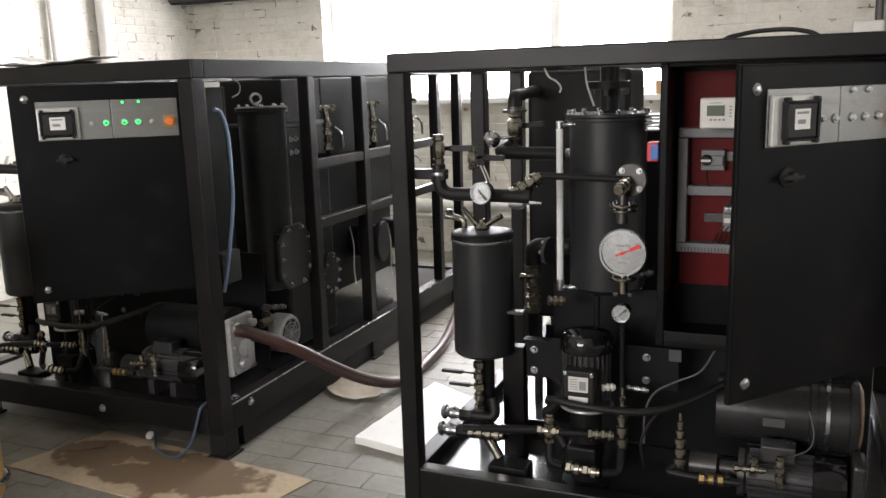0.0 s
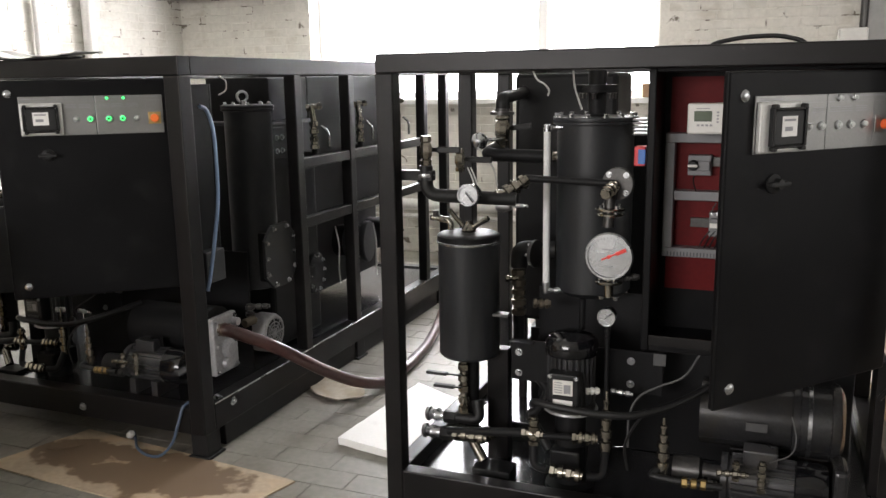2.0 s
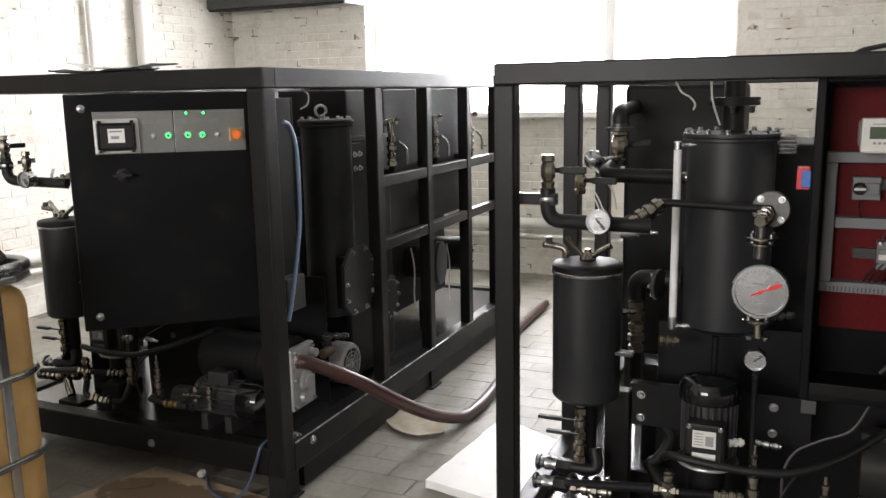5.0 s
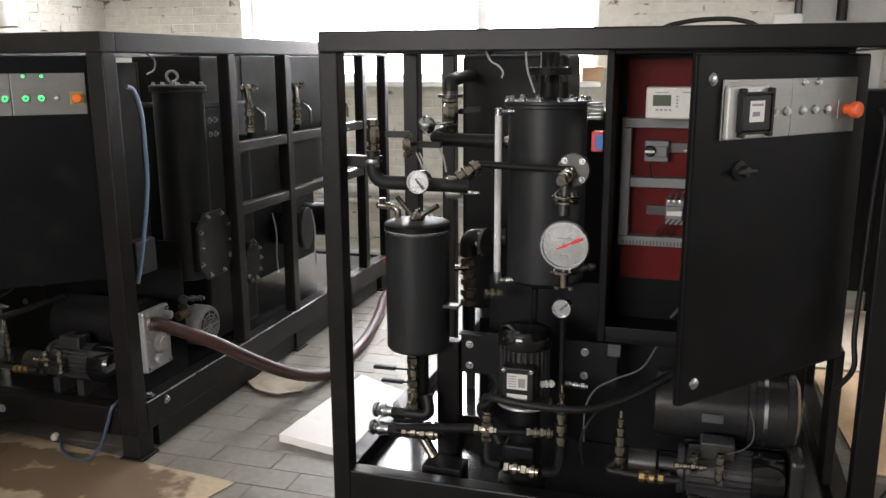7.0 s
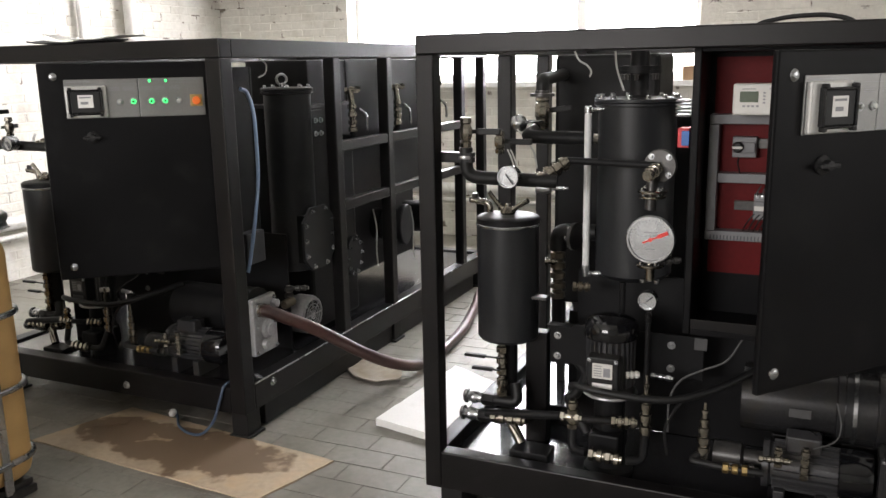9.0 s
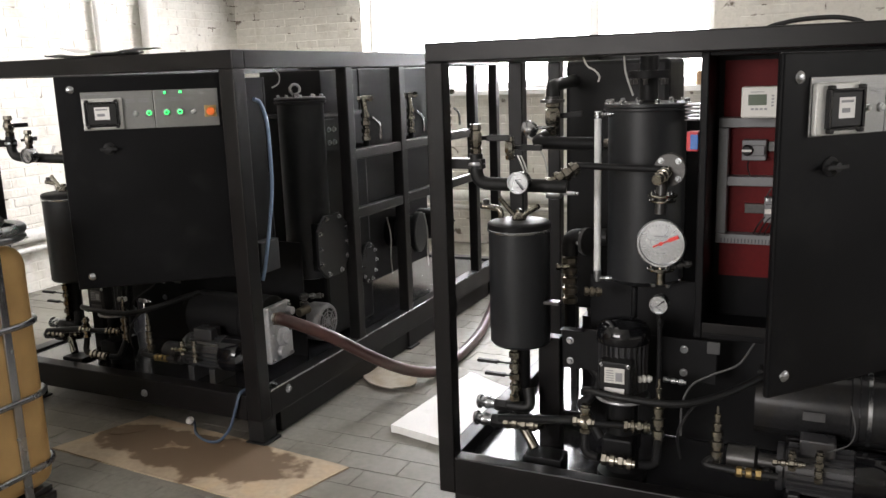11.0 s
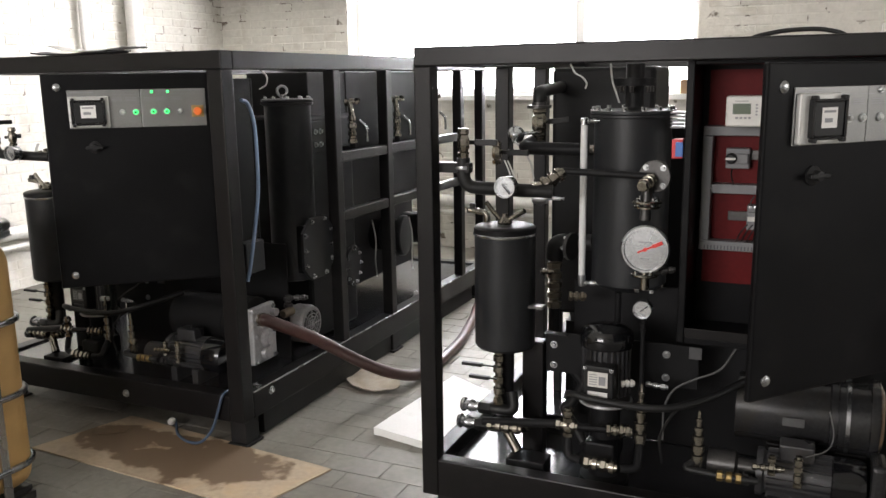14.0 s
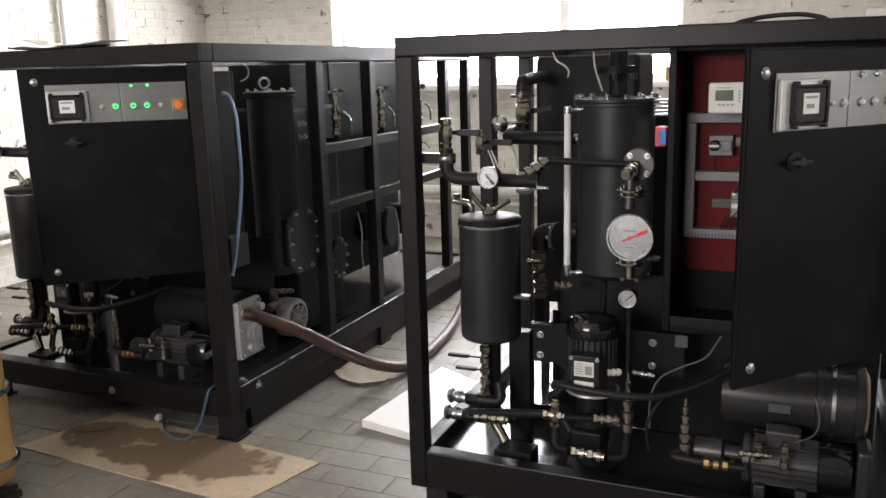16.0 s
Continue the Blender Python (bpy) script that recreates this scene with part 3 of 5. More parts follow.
def door(unit, theta, lit, hinge):
    """The control cabinet's door, open by theta degrees about its hinge; it runs along -x and faces -y before the turn.
    The doors of the two units differ a little in width."""
    M = pose(hinge, 0.08, 0, 0, 0, theta)
    def at(s):
        return s if lit or s > -0.2 else -0.2 + (s + 0.2) * 0.925
    W, z0, z1 = -at(-0.70), 0.815, 1.727 if lit else 1.712
    pt, sc = (1.66, 1.672) if lit else (1.649, 1.650)
    def slab(*q, bevel=0.002):
        return B(*[(at(a), at(b), c, e, g, h) for a, b, c, e, g, h in q], bevel=bevel, m=M)
    d = part("cabinet_door", B((-W, 0.045, -0.02, 0.0, z0, z1), bevel=0.006, m=M), PANEL, unit, "open black powder-coated cabinet door")
    part("door_lip", B((-W + 0.02, -W + 0.03, 0.001, 0.014, z0, z1), (-0.02, 0, 0.001, 0.014, z0, z1), (-W + 0.031, -0.021, 0.001, 0.014, z0, z0 + 0.02), (-W + 0.031, -0.021, 0.001, 0.014, z1 - 0.02, z1), bevel=0.002, m=M), PANEL, d)
    pr = -0.046 if lit else -0.022
    part("control_panel", slab((-0.602, -0.315, -0.026, -0.0203, 1.50, pt), (-0.312, pr, -0.026, -0.0203, 1.50, pt), bevel=0.0015), PLATE, d, "brushed metal control panel strip")
    # printed lines and small captions
    e = pt - 1.66
    rows = [(-0.6, -0.048, 1.6385, 1.6395), (-0.1145, -0.1135, 1.502, 1.637), (-0.29, -0.06, 1.652, 1.6545)]
    rows += [(-0.59, -0.5, 1.6485, 1.652)]
    rows += [(s, s + 0.045, z, z + 0.0022) for s in (-0.43, -0.375, -0.30, -0.25, -0.19) for z in (1.612, 1.618, 1.624)]
    tagged(part("panel_print", slab(*[(a, b, -0.0268, -0.0262, max(1.501, c + e), g + e) for a, b, c, g in rows], bevel=0), GREYINK, d), kind="stuff")
    # meter under its clear hinged cover
    o = 0.0 if lit else 0.018
    part("meter_frame", slab((-0.599, -0.440, -0.044, -0.0262, 1.503, 1.634), bevel=0.008), PALEFRAME, d, "pale grey meter frame")
    part("meter", slab((-0.578 + o, -0.462 + o, -0.056, -0.0442, 1.522, 1.612), bevel=0.004), RUBBER, d, "black digital meter")
    part("meter_label", slab((-0.550 + o, -0.491 + o, -0.0572, -0.0562, 1.545, 1.597), bevel=0), PAPER, d)
    tagged(part("meter_print", slab((-0.544 + o, -0.499 + o, -0.0582, -0.0574, 1.584, 1.590), (-0.540 + o, -0.510 + o, -0.0582, -0.0574, 1.559, 1.570), bevel=0), GREYINK, d), kind="stuff")
    part("meter_cover", slab((-0.588 + o, -0.579 + o, -0.060, -0.0442, 1.520, 1.618), (-0.461 + o, -0.452 + o, -0.060, -0.0442, 1.520, 1.618), (-0.578 + o, -0.462 + o, -0.060, -0.0442, 1.515, 1.5215), (-0.578 + o, -0.462 + o, -0.060, -0.0442, 1.6125, 1.619)), GLOSS, d, "black rim of the meter's cover")
    parts("meter_latch", [slab((a + o, a + 0.014 + o, -0.064, -0.0445, z, z + 0.012), bevel=0.004) for a in (-0.585, -0.470) for z in (1.508, 1.616)], RUBBER, d)
    for s, z, on in ((-0.335, 1.565, 1), (-0.263, 1.565, 1), (-0.208, 1.565, 1), (-0.39, 1.565, 0), (-0.153, 1.565, 0), (-0.265, 1.649, 2), (-0.20, 1.649, 2)):
        z = z + e if on == 2 else z
        r = 0.007 if on == 2 else (0.0125 if on and lit else 0.0095)
        part("lamp_bezel", xf(L((at(s), -0.0258, z), (0, -1, 0), [(0, r * 1.3), (0.004, r * 1.3), (0.006, r * 1.1), (0.006, r * 0.8)], 18), M), STEEL, d)
        lens = [(0, r * 0.8), (0.008, r * 0.75), (0.010, r * 0.45), (0.0105, r * 0.4)] if on == 1 and lit else [(0, r * 0.8), (0.008, r * 0.75), (0.010, r * 0.4), (0.0105, 0)]
        part("indicator_lamp", xf(L((at(s), -0.030, z), (0, -1, 0), lens, 18), M), GREEN_LIT if (on and lit) else GREEN_OFF, d, "glowing green indicator lamp" if (on and lit) else "unlit push button")
        if on == 1 and lit:
            part("lamp_centre", xf(L((at(s), -0.030, z), (0, -1, 0), [(0, r * 0.44), (0.0115, r * 0.44), (0.012, 0)], 16), M), MOTOR, d)
    g = 0.78 if lit else 1.0
    bs, q = (-0.081, 0.0) if lit else (-0.07, 0.008)
    part("stop_button", xf(L((bs, -0.0258, 1.563 - 0.2 * q), (0, -1, 0), [(0, 0.014 * g), (0.012 + q, 0.014 * g), (0.016 + q, 0.021 * g), (0.03 + q, 0.023 * g), (0.036 + q, 0.02 * g), (0.038 + q, 0)], 28), M), ORANGE_LIT if lit else ORANGE, d, "orange mushroom stop button")
    # On the running unit the plate's amber paints the button's glow around it.
    part("button_collar", slab((-0.106, -0.056, -0.0295, -0.0262, 1.538, 1.588)), BRASS if lit else PLATE, d, "button plate coloured amber for the lit button's glow" if lit else "")
    part("door_lock", xf(join(L((at(-0.51), -0.02, 1.42), (0, -1, 0), [(0, 0.026), (0.006, 0.026), (0.012, 0.015), (0.03, 0.013), (0.032, 0)], 24), B((at(-0.51) - 0.035, at(-0.51) + 0.035, -0.052, -0.036, 1.413, 1.427), bevel=0.004)), M), RUBBER, d, "black turn handle")
    for z in (sc, 0.870):
        part("corner_screw", xf(L((at(-0.64), -0.02, z), (0, -1, 0), [(0, 0.0165), (0.003, 0.0165), (0.007, 0.013), (0.009, 0.007), (0.0095, 0)], 20), M), STEEL, d, "bright domed screw")
    return d


def xf(bm, m):
    bm.transform(m)
    return bm


def breaker(cab, x, z, w=0.055, h=0.08, knob=True):
    b = part("circuit_breaker", B((x, x + w, 0.27, 0.315, z, z + h), (x + 0.004, x + w - 0.004, 0.255, 0.27, z + h * 0.25, z + h * 0.75), bevel=0.003), WHITEP if not knob else DUCT, cab, "grey motor circuit breaker")
    return b


def cabinet(unit, hinge, z1):
    """Open control cabinet with a red mounting plate and its devices."""
    x0, x1, y0, y1, z0 = -0.845, hinge, 0.085, 0.345, 0.80
    c = part("control_cabinet", B((x0, x1, y1 - 0.015, y1, z0, z1), bevel=0.003), PANEL, unit, "black steel control cabinet, open")
    part("side_panel", B((x0, x0 + 0.025, y0, y1 - 0.016, z0, z1), bevel=0.004), PANEL, c)
    part("side_panel", B((x1 - 0.02, x1, y0, y1 - 0.016, z0, z1), bevel=0.004), PANEL, c)
    part("top_panel", B((x0 + 0.026, x1 - 0.021, y0, y1 - 0.016, z1 - 0.02, z1), bevel=0.003), PANEL, c)
    part("bottom_panel", B((x0 + 0.026, x1 - 0.021, y0, y1 - 0.016, z0, z0 + 0.02), bevel=0.003), PANEL, c)
    part("bottom_rim", B((x0 + 0.026, x1 - 0.021, y0 - 0.004, y0 + 0.006, z0 + 0.021, z0 + 0.055), bevel=0.002), BLACK, c)
    part("mounting_plate", B((x0 + 0.045, x1 - 0.035, 0.318, 0.322, 0.965, z1 - 0.035), bevel=0), RED, c, "red mounting plate")
    def ductrun(a, b, c0, d0):
        return B((a, b, 0.262, 0.3175, c0, d0), bevel=0.003)
    part("cable_duct", ductrun(-0.808, -0.776, 1.123, 1.481), DUCT, c)
    for z in (1.482, 1.287, 1.09):
        part("cable_duct", ductrun(-0.775 if z == 1.287 else -0.808, -0.18, z, z + 0.032), DUCT, c)
    tagged(part("duct_slots", B(*[(-0.79 + 0.011 * i, -0.786 + 0.011 * i, 0.2605, 0.2618, 1.094, 1.108) for i in range(52)], bevel=0), INK, c), kind="stuff")
    part("din_rail", B((-0.72, -0.13, 0.303, 0.3175, 1.40, 1.432), (-0.72, -0.13, 0.303, 0.3175, 1.19, 1.222), bevel=0.001), DARKSTEEL, c)
    dm = part("display_module", B((-0.727, -0.586, 0.125, 0.2, 1.52, 1.617), (-0.727, -0.586, 0.2, 0.3175, 1.53, 1.605), bevel=0.006), WHITEP, c, "off-white logic module with a small display")
    part("display", B((-0.706, -0.652, 0.1232, 0.1248, 1.56, 1.593), bevel=0), LCD, c)
    tagged(part("module_keys", B(*[(-0.697 + 0.013 * i, -0.689 + 0.013 * i, 0.1225, 0.1248, 1.545, 1.551) for i in range(4)], *[(-0.638, -0.631, 0.1225, 0.1248, 1.556 + 0.01 * i, 1.561 + 0.01 * i) for i in range(4)], bevel=0), GREYINK, c), kind="stuff")
    tagged(part("module_print", B((-0.62, -0.59, 0.1238, 0.1248, 1.599, 1.603), (-0.70, -0.66, 0.1238, 0.1248, 1.599, 1.602), bevel=0), GREYINK, c), kind="stuff")
    breaker(c, -0.733, 1.372, 0.076, 0.068)
    part("rotary_knob", L((-0.714, 0.256, 1.408), (0, -1, 0), [(0, 0.018), (0.008, 0.018), (0.02, 0.013), (0.021, 0)], 20), RUBBER, c, "black rotary knob")
    part("knob_bar", B((-0.73, -0.698, 0.230, 0.236, 1.404, 1.412), bevel=0.001), WHITEP, c)
    relay = breaker(c, -0.582, 1.376, 0.067, 0.078, False)
    parts("socket_hole", [B((x, x + 0.012, 0.2535, 0.2548, 1.402, 1.416), bevel=0) for x in (-0.571, -0.554, -0.537)], INK, relay)
    parts("terminal_screw", [L((x, 0.27, 1.443), (0, -1, 0), [(0, 0.006), (0.004, 0.006), (0.005, 0)], 10) for x in (-0.572, -0.556, -0.54, -0.524)], STEEL, relay)
    contactor = breaker(c, -0.656, 1.165, 0.056, 0.085)
    part("contactor_face", B((-0.652, -0.604, 0.250, 0.2545, 1.198, 1.214), bevel=0.001), WHITEP, contactor)
    parts("terminal_screw", [L((x, 0.27, 1.243), (0, -1, 0), [(0, 0.006), (0.004, 0.006), (0.005, 0)], 10) for x in (-0.645, -0.628, -0.611)], STEEL, contactor)
    breaker(c, -0.595, 1.153, 0.054, 0.105, False)
    breaker(c, -0.53, 1.16, 0.05, 0.09)
    part("cable_gland", L((-0.534, 0.317, 1.036), (0, -1, 0), [(0, 0.032), (0.012, 0.032), (0.014, 0.024), (0.034, 0.02), (0.036, 0.012)], 20), RUBBER, c, "black cable gland")
    part("gland_cable", sweep([(-0.534, 0.285, 1.036), (-0.535, 0.262, 1.01), (-0.545, 0.26, 0.95), (-0.58, 0.27, 0.90), (-0.62, 0.29, 0.84)], 0.006, 8), DIMWIRE, c)
    parts("wire", [sweep([(-0.645 + 0.017 * i, 0.268, 1.246), (-0.645 + 0.02 * i, 0.25, 1.262 + 0.006 * i), (-0.635 + 0.02 * i, 0.262, 1.282)], 0.0022, 6) for i in range(3)], DIMWIRE, c)
    part("wire_marker", B((-0.61, -0.56, 0.30, 0.31, 1.405, 1.41), bevel=0), BRASS, c)
    for k in range(4):
        x = -0.69 + 0.017 * k
        part("wire", sweep([(x, 0.29, 1.115), (x + 0.02, 0.27, 1.16), (x + 0.05, 0.275, 1.20), (x + 0.062, 0.285, 1.235)], 0.0025, 6), RUBBER, c)
    part("wire", sweep([(-0.71, 0.27, 1.372), (-0.712, 0.262, 1.35), (-0.70, 0.27, 1.31)], 0.0025, 6), RUBBER, c)
    return c


def filter_can(unit, x, y):
    z0, z1 = 0.64, 1.09
    r = 0.118
    f = part("filter_housing", L((x, y, z0), (0, 0, 1), [(0, r - 0.02), (0.004, r - 0.008), (0.014, r), (z1 - z0, r)], 48), VESSEL, unit, "dark grey cylindrical filter housing")
    part("clamp_ring", L((x, y, z1), (0, 0, 1), [(0, r + 0.003), (0.003, r + 0.005), (0.009, r + 0.005), (0.012, r + 0.002)], 48), STEEL, f, "bright clamp ring")
    part("lid", L((x, y, z1 + 0.012), (0, 0, 1), [(0, r + 0.003), (0.018, r + 0.003), (0.024, r - 0.004), (0.028, r - 0.03), (0.03, 0)], 48), DARKTANK, f)
    part("wing_nut", join(L((x, y, z1 + 0.04), (0, 0, 1), [(0, 0.027), (0.008, 0.029), (0.022, 0.022), (0.03, 0.012), (0.042, 0.012), (0.043, 0)], 16),
                          sweep([(x - 0.015, y - 0.004, z1 + 0.055), (x - 0.042, y - 0.006, z1 + 0.085), (x - 0.075, y - 0.008, z1 + 0.125)], 0.0095, 8),
                          sweep([(x + 0.015, y - 0.002, z1 + 0.055), (x + 0.048, y - 0.004, z1 + 0.078), (x + 0.082, y - 0.006, z1 + 0.098)], 0.0105, 8)), NICKEL, f, "dull nickel wing nut")
    part("vent_elbow", pipe([(x - 0.085, y + 0.03, z1 + 0.03), (x - 0.085, y + 0.03, z1 + 0.075), (x - 0.16, y + 0.03, z1 + 0.085)], 0.0125, 0.045), NICKEL, f)
    part("vent_cap", join(L((x - 0.146, y + 0.03, z1 + 0.09), (0, 0, 1), [(0, 0.013), (0.02, 0.013), (0.022, 0.01)], 10), B((x - 0.17, x - 0.125, y + 0.02, y + 0.04, z1 + 0.072, z1 + 0.096), bevel=0.006)), DARKSTEEL, f)
    part("lug", B((x + r - 0.03, x + r + 0.05, y - 0.045, y + 0.0, 0.815, 0.827), bevel=0.002), DARKSTEEL, f)
    # drain pipe and paired levers below
    part("drain_pipe", cyl((x + 0.01, y - 0.02, 0.36), (x + 0.01, y - 0.02, 0.645), 0.034, 20), DARKTANK, unit)
    part("drain_valve", fitting((x + 0.0, y - 0.07, 0.42), (x + 0.0, y - 0.07, 0.64), 0.02, 5), NICKEL, unit, "nickel drain valve")
    for z, dx in ((0.585, 0.0), (0.535, 0.03)):
        part("valve_lever", B((x - 0.145 + dx, x - 0.06 + dx, y - 0.105, y - 0.085, z - 0.008, z + 0.004), (x - 0.07 + dx, x + 0.0, y - 0.1, y - 0.09, z - 0.004, z + 0.001), bevel=0.002), RUBBER, unit, "black valve lever")
    return f


def frame_tube(unit, name, box):
    return part(name, B(box, bevel=0.005), BLACK, unit)


def unit(name, X0, Y0, tube, length, side_posts, top, theta, lit, base, pan, xl, xr, k, hinge, label):
    """A black skid-mounted oil purification unit; its front right corner stands at (X0, Y0)."""
    u = anchor(name, X0, Y0, 0, label, "machine", "oil purification units")
    t = tube
    zb0, zb1 = base, 0.258
    # base beams, pan and feet
    frame_tube(u, "base_beam", (xl + t, xr - t, 0, t - 0.002, zb0, zb1))
    frame_tube(u, "base_beam", (xl, xr, length - t, length, zb0, zb1))
    frame_tube(u, "base_beam", (xl, xl + t, t, length - t, zb0, zb1))
    frame_tube(u, "base_beam", (xr - t, xr, t, length - t, zb0, zb1))
    part("drip_pan", B((xl + t, xr - t, t, length - t, pan - 0.008, pan), bevel=0), PAN, u, "oily black drip pan")
    for x in (xl + 0.05, -0.11):
        for y in (0.06, length * 0.5, length - 0.14):
            f = part("foot", B((x - 0.005, x + 0.085, y - 0.02, y + 0.08, 0.013, zb0), bevel=0.004), RUBBER, u, "black steel foot")
            part("foot_pad", B((x - 0.015, x + 0.10, y - 0.035, y + 0.095, 0.0, 0.0125), bevel=0.004), RUBBER, f)
    # posts and top beams
    ends = [0.0] + list(side_posts)
    top_len = side_posts[-1] + t
    for i, y in enumerate(ends):
        w = t if i == 0 else min(t, 0.065)
        low = zb0 if i == 0 else zb1
        if lit or i != 1:
            frame_tube(u, "post", (xr - w, xr, y, y + w, low, top - t))
        frame_tube(u, "post", (xl, xl + w, y, y + w, low, top - t))
    frame_tube(u, "top_beam", (xl, xr, 0, t, top - t, top))
    frame_tube(u, "top_beam", (xl, xr, top_len - t, top_len, top - t, top))
    frame_tube(u, "top_beam", (xr - t, xr, t, top_len - t, top - t, top))
    frame_tube(u, "top_beam", (xl, xl + t, t, top_len - t, top - t, top))
    bays = ends[1:-1] if lit else ends[2:]
    for a, b in zip(bays, bays[1:]):
        for z in (1.25, 0.93):
            frame_tube(u, "side_rail", (xr - 0.05, xr - 0.004, a + 0.066, b - 0.001, z, z + 0.055))
    part("frame_bolt", join(hexbolt((xr, 0.22, 0.225), (1, 0, 0), 0.014, 0.012)), STEEL, u)
    part("frame_bolt", join(hexbolt((-0.045, 0.16, 0.2585), (0, 0, 1), 0.018, 0.01)), STEEL, u)
    part("frame_bolt", hexbolt((-0.75 * k, 0.0, 0.185), (0, -1, 0), 0.013, 0.012), STEEL, u)
    door(u, theta, lit, hinge)
    cabinet(u, hinge, 1.70 if lit else 1.735)
    filter_can(u, -1.535 * k, 0.305)
    # upper manifold: two valves, hose run, gauge, coupling, cross pipe to the gauge column
    up = 0.04 if lit else 0.0
    ball_valve(u, (-1.61 * k, 0.075, 1.405 + up), (0, 0, 1), 0.020, 0.105, (0.25, 1, 0) if lit else (1, 0.1, 0))
    if lit:
        ball_valve(u, (-1.42, 0.10, 1.375), (0, 0, 1), 0.017, 0.10, (-0.3, 1, 0))
    else:
        ball_valve(u, (-1.555 * k, 0.27, 1.365), (0, 0, 1), 0.017, 0.085, (1, -0.1, 0))
    part("hose_elbow", pipe([(-1.61 * k, 0.075, 1.405 + up), (-1.61 * k, 0.075, 1.30 + up), (-1.30 * k, 0.15, 1.285 + up)], 0.024, 0.09), RUBBER, u, "black rubber hose bend")
    part("frame_bracket", B((xl + 0.001, -1.58 * k, 0.055, 0.09, 1.352 + up, 1.388 + up), bevel=0.002), BLACK, u)
    part("hose_clip", L((-1.61 * k, 0.075, 1.365 + up), (0, 0, 1), [(0, 0.029), (0.006, 0.031), (0.012, 0.029)], 18), STEEL, u)
    part("brass_coupling", fitting((-1.365 * k, 0.14, 1.29 + up), (-1.275 * k, 0.205, 1.35 + up * 0.3), 0.024, 4), NICKEL, u, "nickel screw coupling")
    part("crossing_pipe", cyl((-1.28 * k, 0.205, 1.354), (-0.955 * k, 0.175, 1.348), 0.0125), DARKTANK, u)
    gauge(u, -1.435 * k, 0.03, 1.311 + up, 0.037, -50, INK)
    part("gauge_stem", cyl((-1.435 * k, 0.055, 1.29 + up), (-1.435 * k, 0.09, 1.285 + up), 0.012, 10), NICKEL, u)
    # rear valves near the second post
    ball_valve(u, (-1.50 * k, 0.62, 1.43), (0, 0, 1), 0.026, 0.14, (1, 0.2, 0.1))
    part("float_ball", L((-1.585 * k, 0.58, 1.455), (0, -1, 0), [(-0.035, 0), (-0.03, 0.018), (-0.018, 0.031), (0, 0.036), (0.018, 0.031), (0.03, 0.018), (0.035, 0)], 24), STEEL, u, "polished steel ball cap")
    part("cap_stem", cyl((-1.56 * k, 0.58, 1.46), (-1.49 * k, 0.6, 1.463), 0.007, 8), STEEL, u)
    part("return_hose", pipe([(-1.50 * k, 0.62, 1.57), (-1.50 * k, 0.62, 1.625), (-1.515 * k, 0.985, 1.64)], 0.026, 0.06), RUBBER, u)
    part("pipe_flange", L((-1.50 * k, 0.62, 1.56), (0, 0, 1), [(0, 0.05), (0.012, 0.05), (0.012, 0.03), (0.024, 0.03)], 20), DARKSTEEL, u)
    part("return_pipe", pipe([(-1.26 * k, 0.50, 1.405), (-1.525 * k, 0.47, 1.41), (-1.525 * k, 0.66, 1.43)], 0.026, 0.06), DARKTANK, u)
    part("pipe_plug", L((-1.255 * k, 0.50, 1.405), (1, 0, 0), [(0, 0.02), (0.018, 0.02), (0.022, 0.014)], 14), NICKEL, u)
    part("pressure_switch", L((-1.42 * k, 0.30, 1.24), (1, 0, 0), [(0, 0.022), (0.03, 0.026), (0.055, 0.02), (0.06, 0.008), (0.12, 0.006)], 16), STEEL, u)
    part("grey_cable", sweep([(-1.58 * k, 0.55, 1.43), (-1.53 * k, 0.5, 1.40), (-1.49 * k, 0.48, 1.35), (-1.47 * k, 0.46, 1.29)], 0.004, 6), GREYWIRE, u)
    for dx in (0.0, 0.012):
        part("grey_cable", sweep([(-1.52 * k + dx, 0.26, 1.38), (-1.49 * k + dx, 0.22, 1.35), (-1.465 * k + dx, 0.2, 1.30)], 0.003, 6), GREYWIRE, u)
    # front vessel with bolted top, neck and sight tube
    cx, cy, r = -1.10 * k, 0.53, 0.144
    v = part("oil_vessel", L((cx, cy, 0.865), (0, 0, 1), [(0, r * 0.6), (0.012, r - 0.02), (0.03, r), (0.665, r)], 48), VESSEL, u, "dark grey vertical oil vessel")
    part("vessel_flange", L((cx, cy, 1.53), (0, 0, 1), [(0, r + 0.012), (0.003, r + 0.016), (0.012, r + 0.016), (0.014, r + 0.008), (0.016, r + 0.016), (0.026, r + 0.016), (0.028, r + 0.012)], 48), VESSEL, v)
    bolt_ring(v, (cx, cy, 1.558), (0, 0, 1), r + 0.002, 14, 0.009, 0.012, material=STEEL)
    part("neck", L((cx + 0.004, cy, 1.558), (0, 0, 1), [(0, 0.042), (0.01, 0.034), (0.09, 0.034), (0.09, 0.082), (0.102, 0.082), (0.102, 0.078), (0.105, 0.078), (0.105, 0.082), (0.117, 0.082), (0.117, 0.034), (0.17, 0.034)], 28), DARKTANK, v)
    bolt_ring(v, (cx + 0.004, cy, 1.645), (0, 0, -1), 0.066, 6, 0.008, 0.02, material=DARKSTEEL)
    part("sight_tube", cyl((-1.262 * k, 0.43, 0.90), (-1.262 * k, 0.43, 1.515), 0.0135, 16), TUBE, u, "milky vertical sight tube")
    part("sight_tube_fitting", join(fitting((-1.262 * k, 0.43, 1.518), (-1.17 * k, 0.44, 1.524), 0.009, 3), L((-1.262 * k, 0.43, 1.505), (0, 0, 1), [(0, 0.016), (0.025, 0.016), (0.028, 0.01)], 12)), STEEL, u)
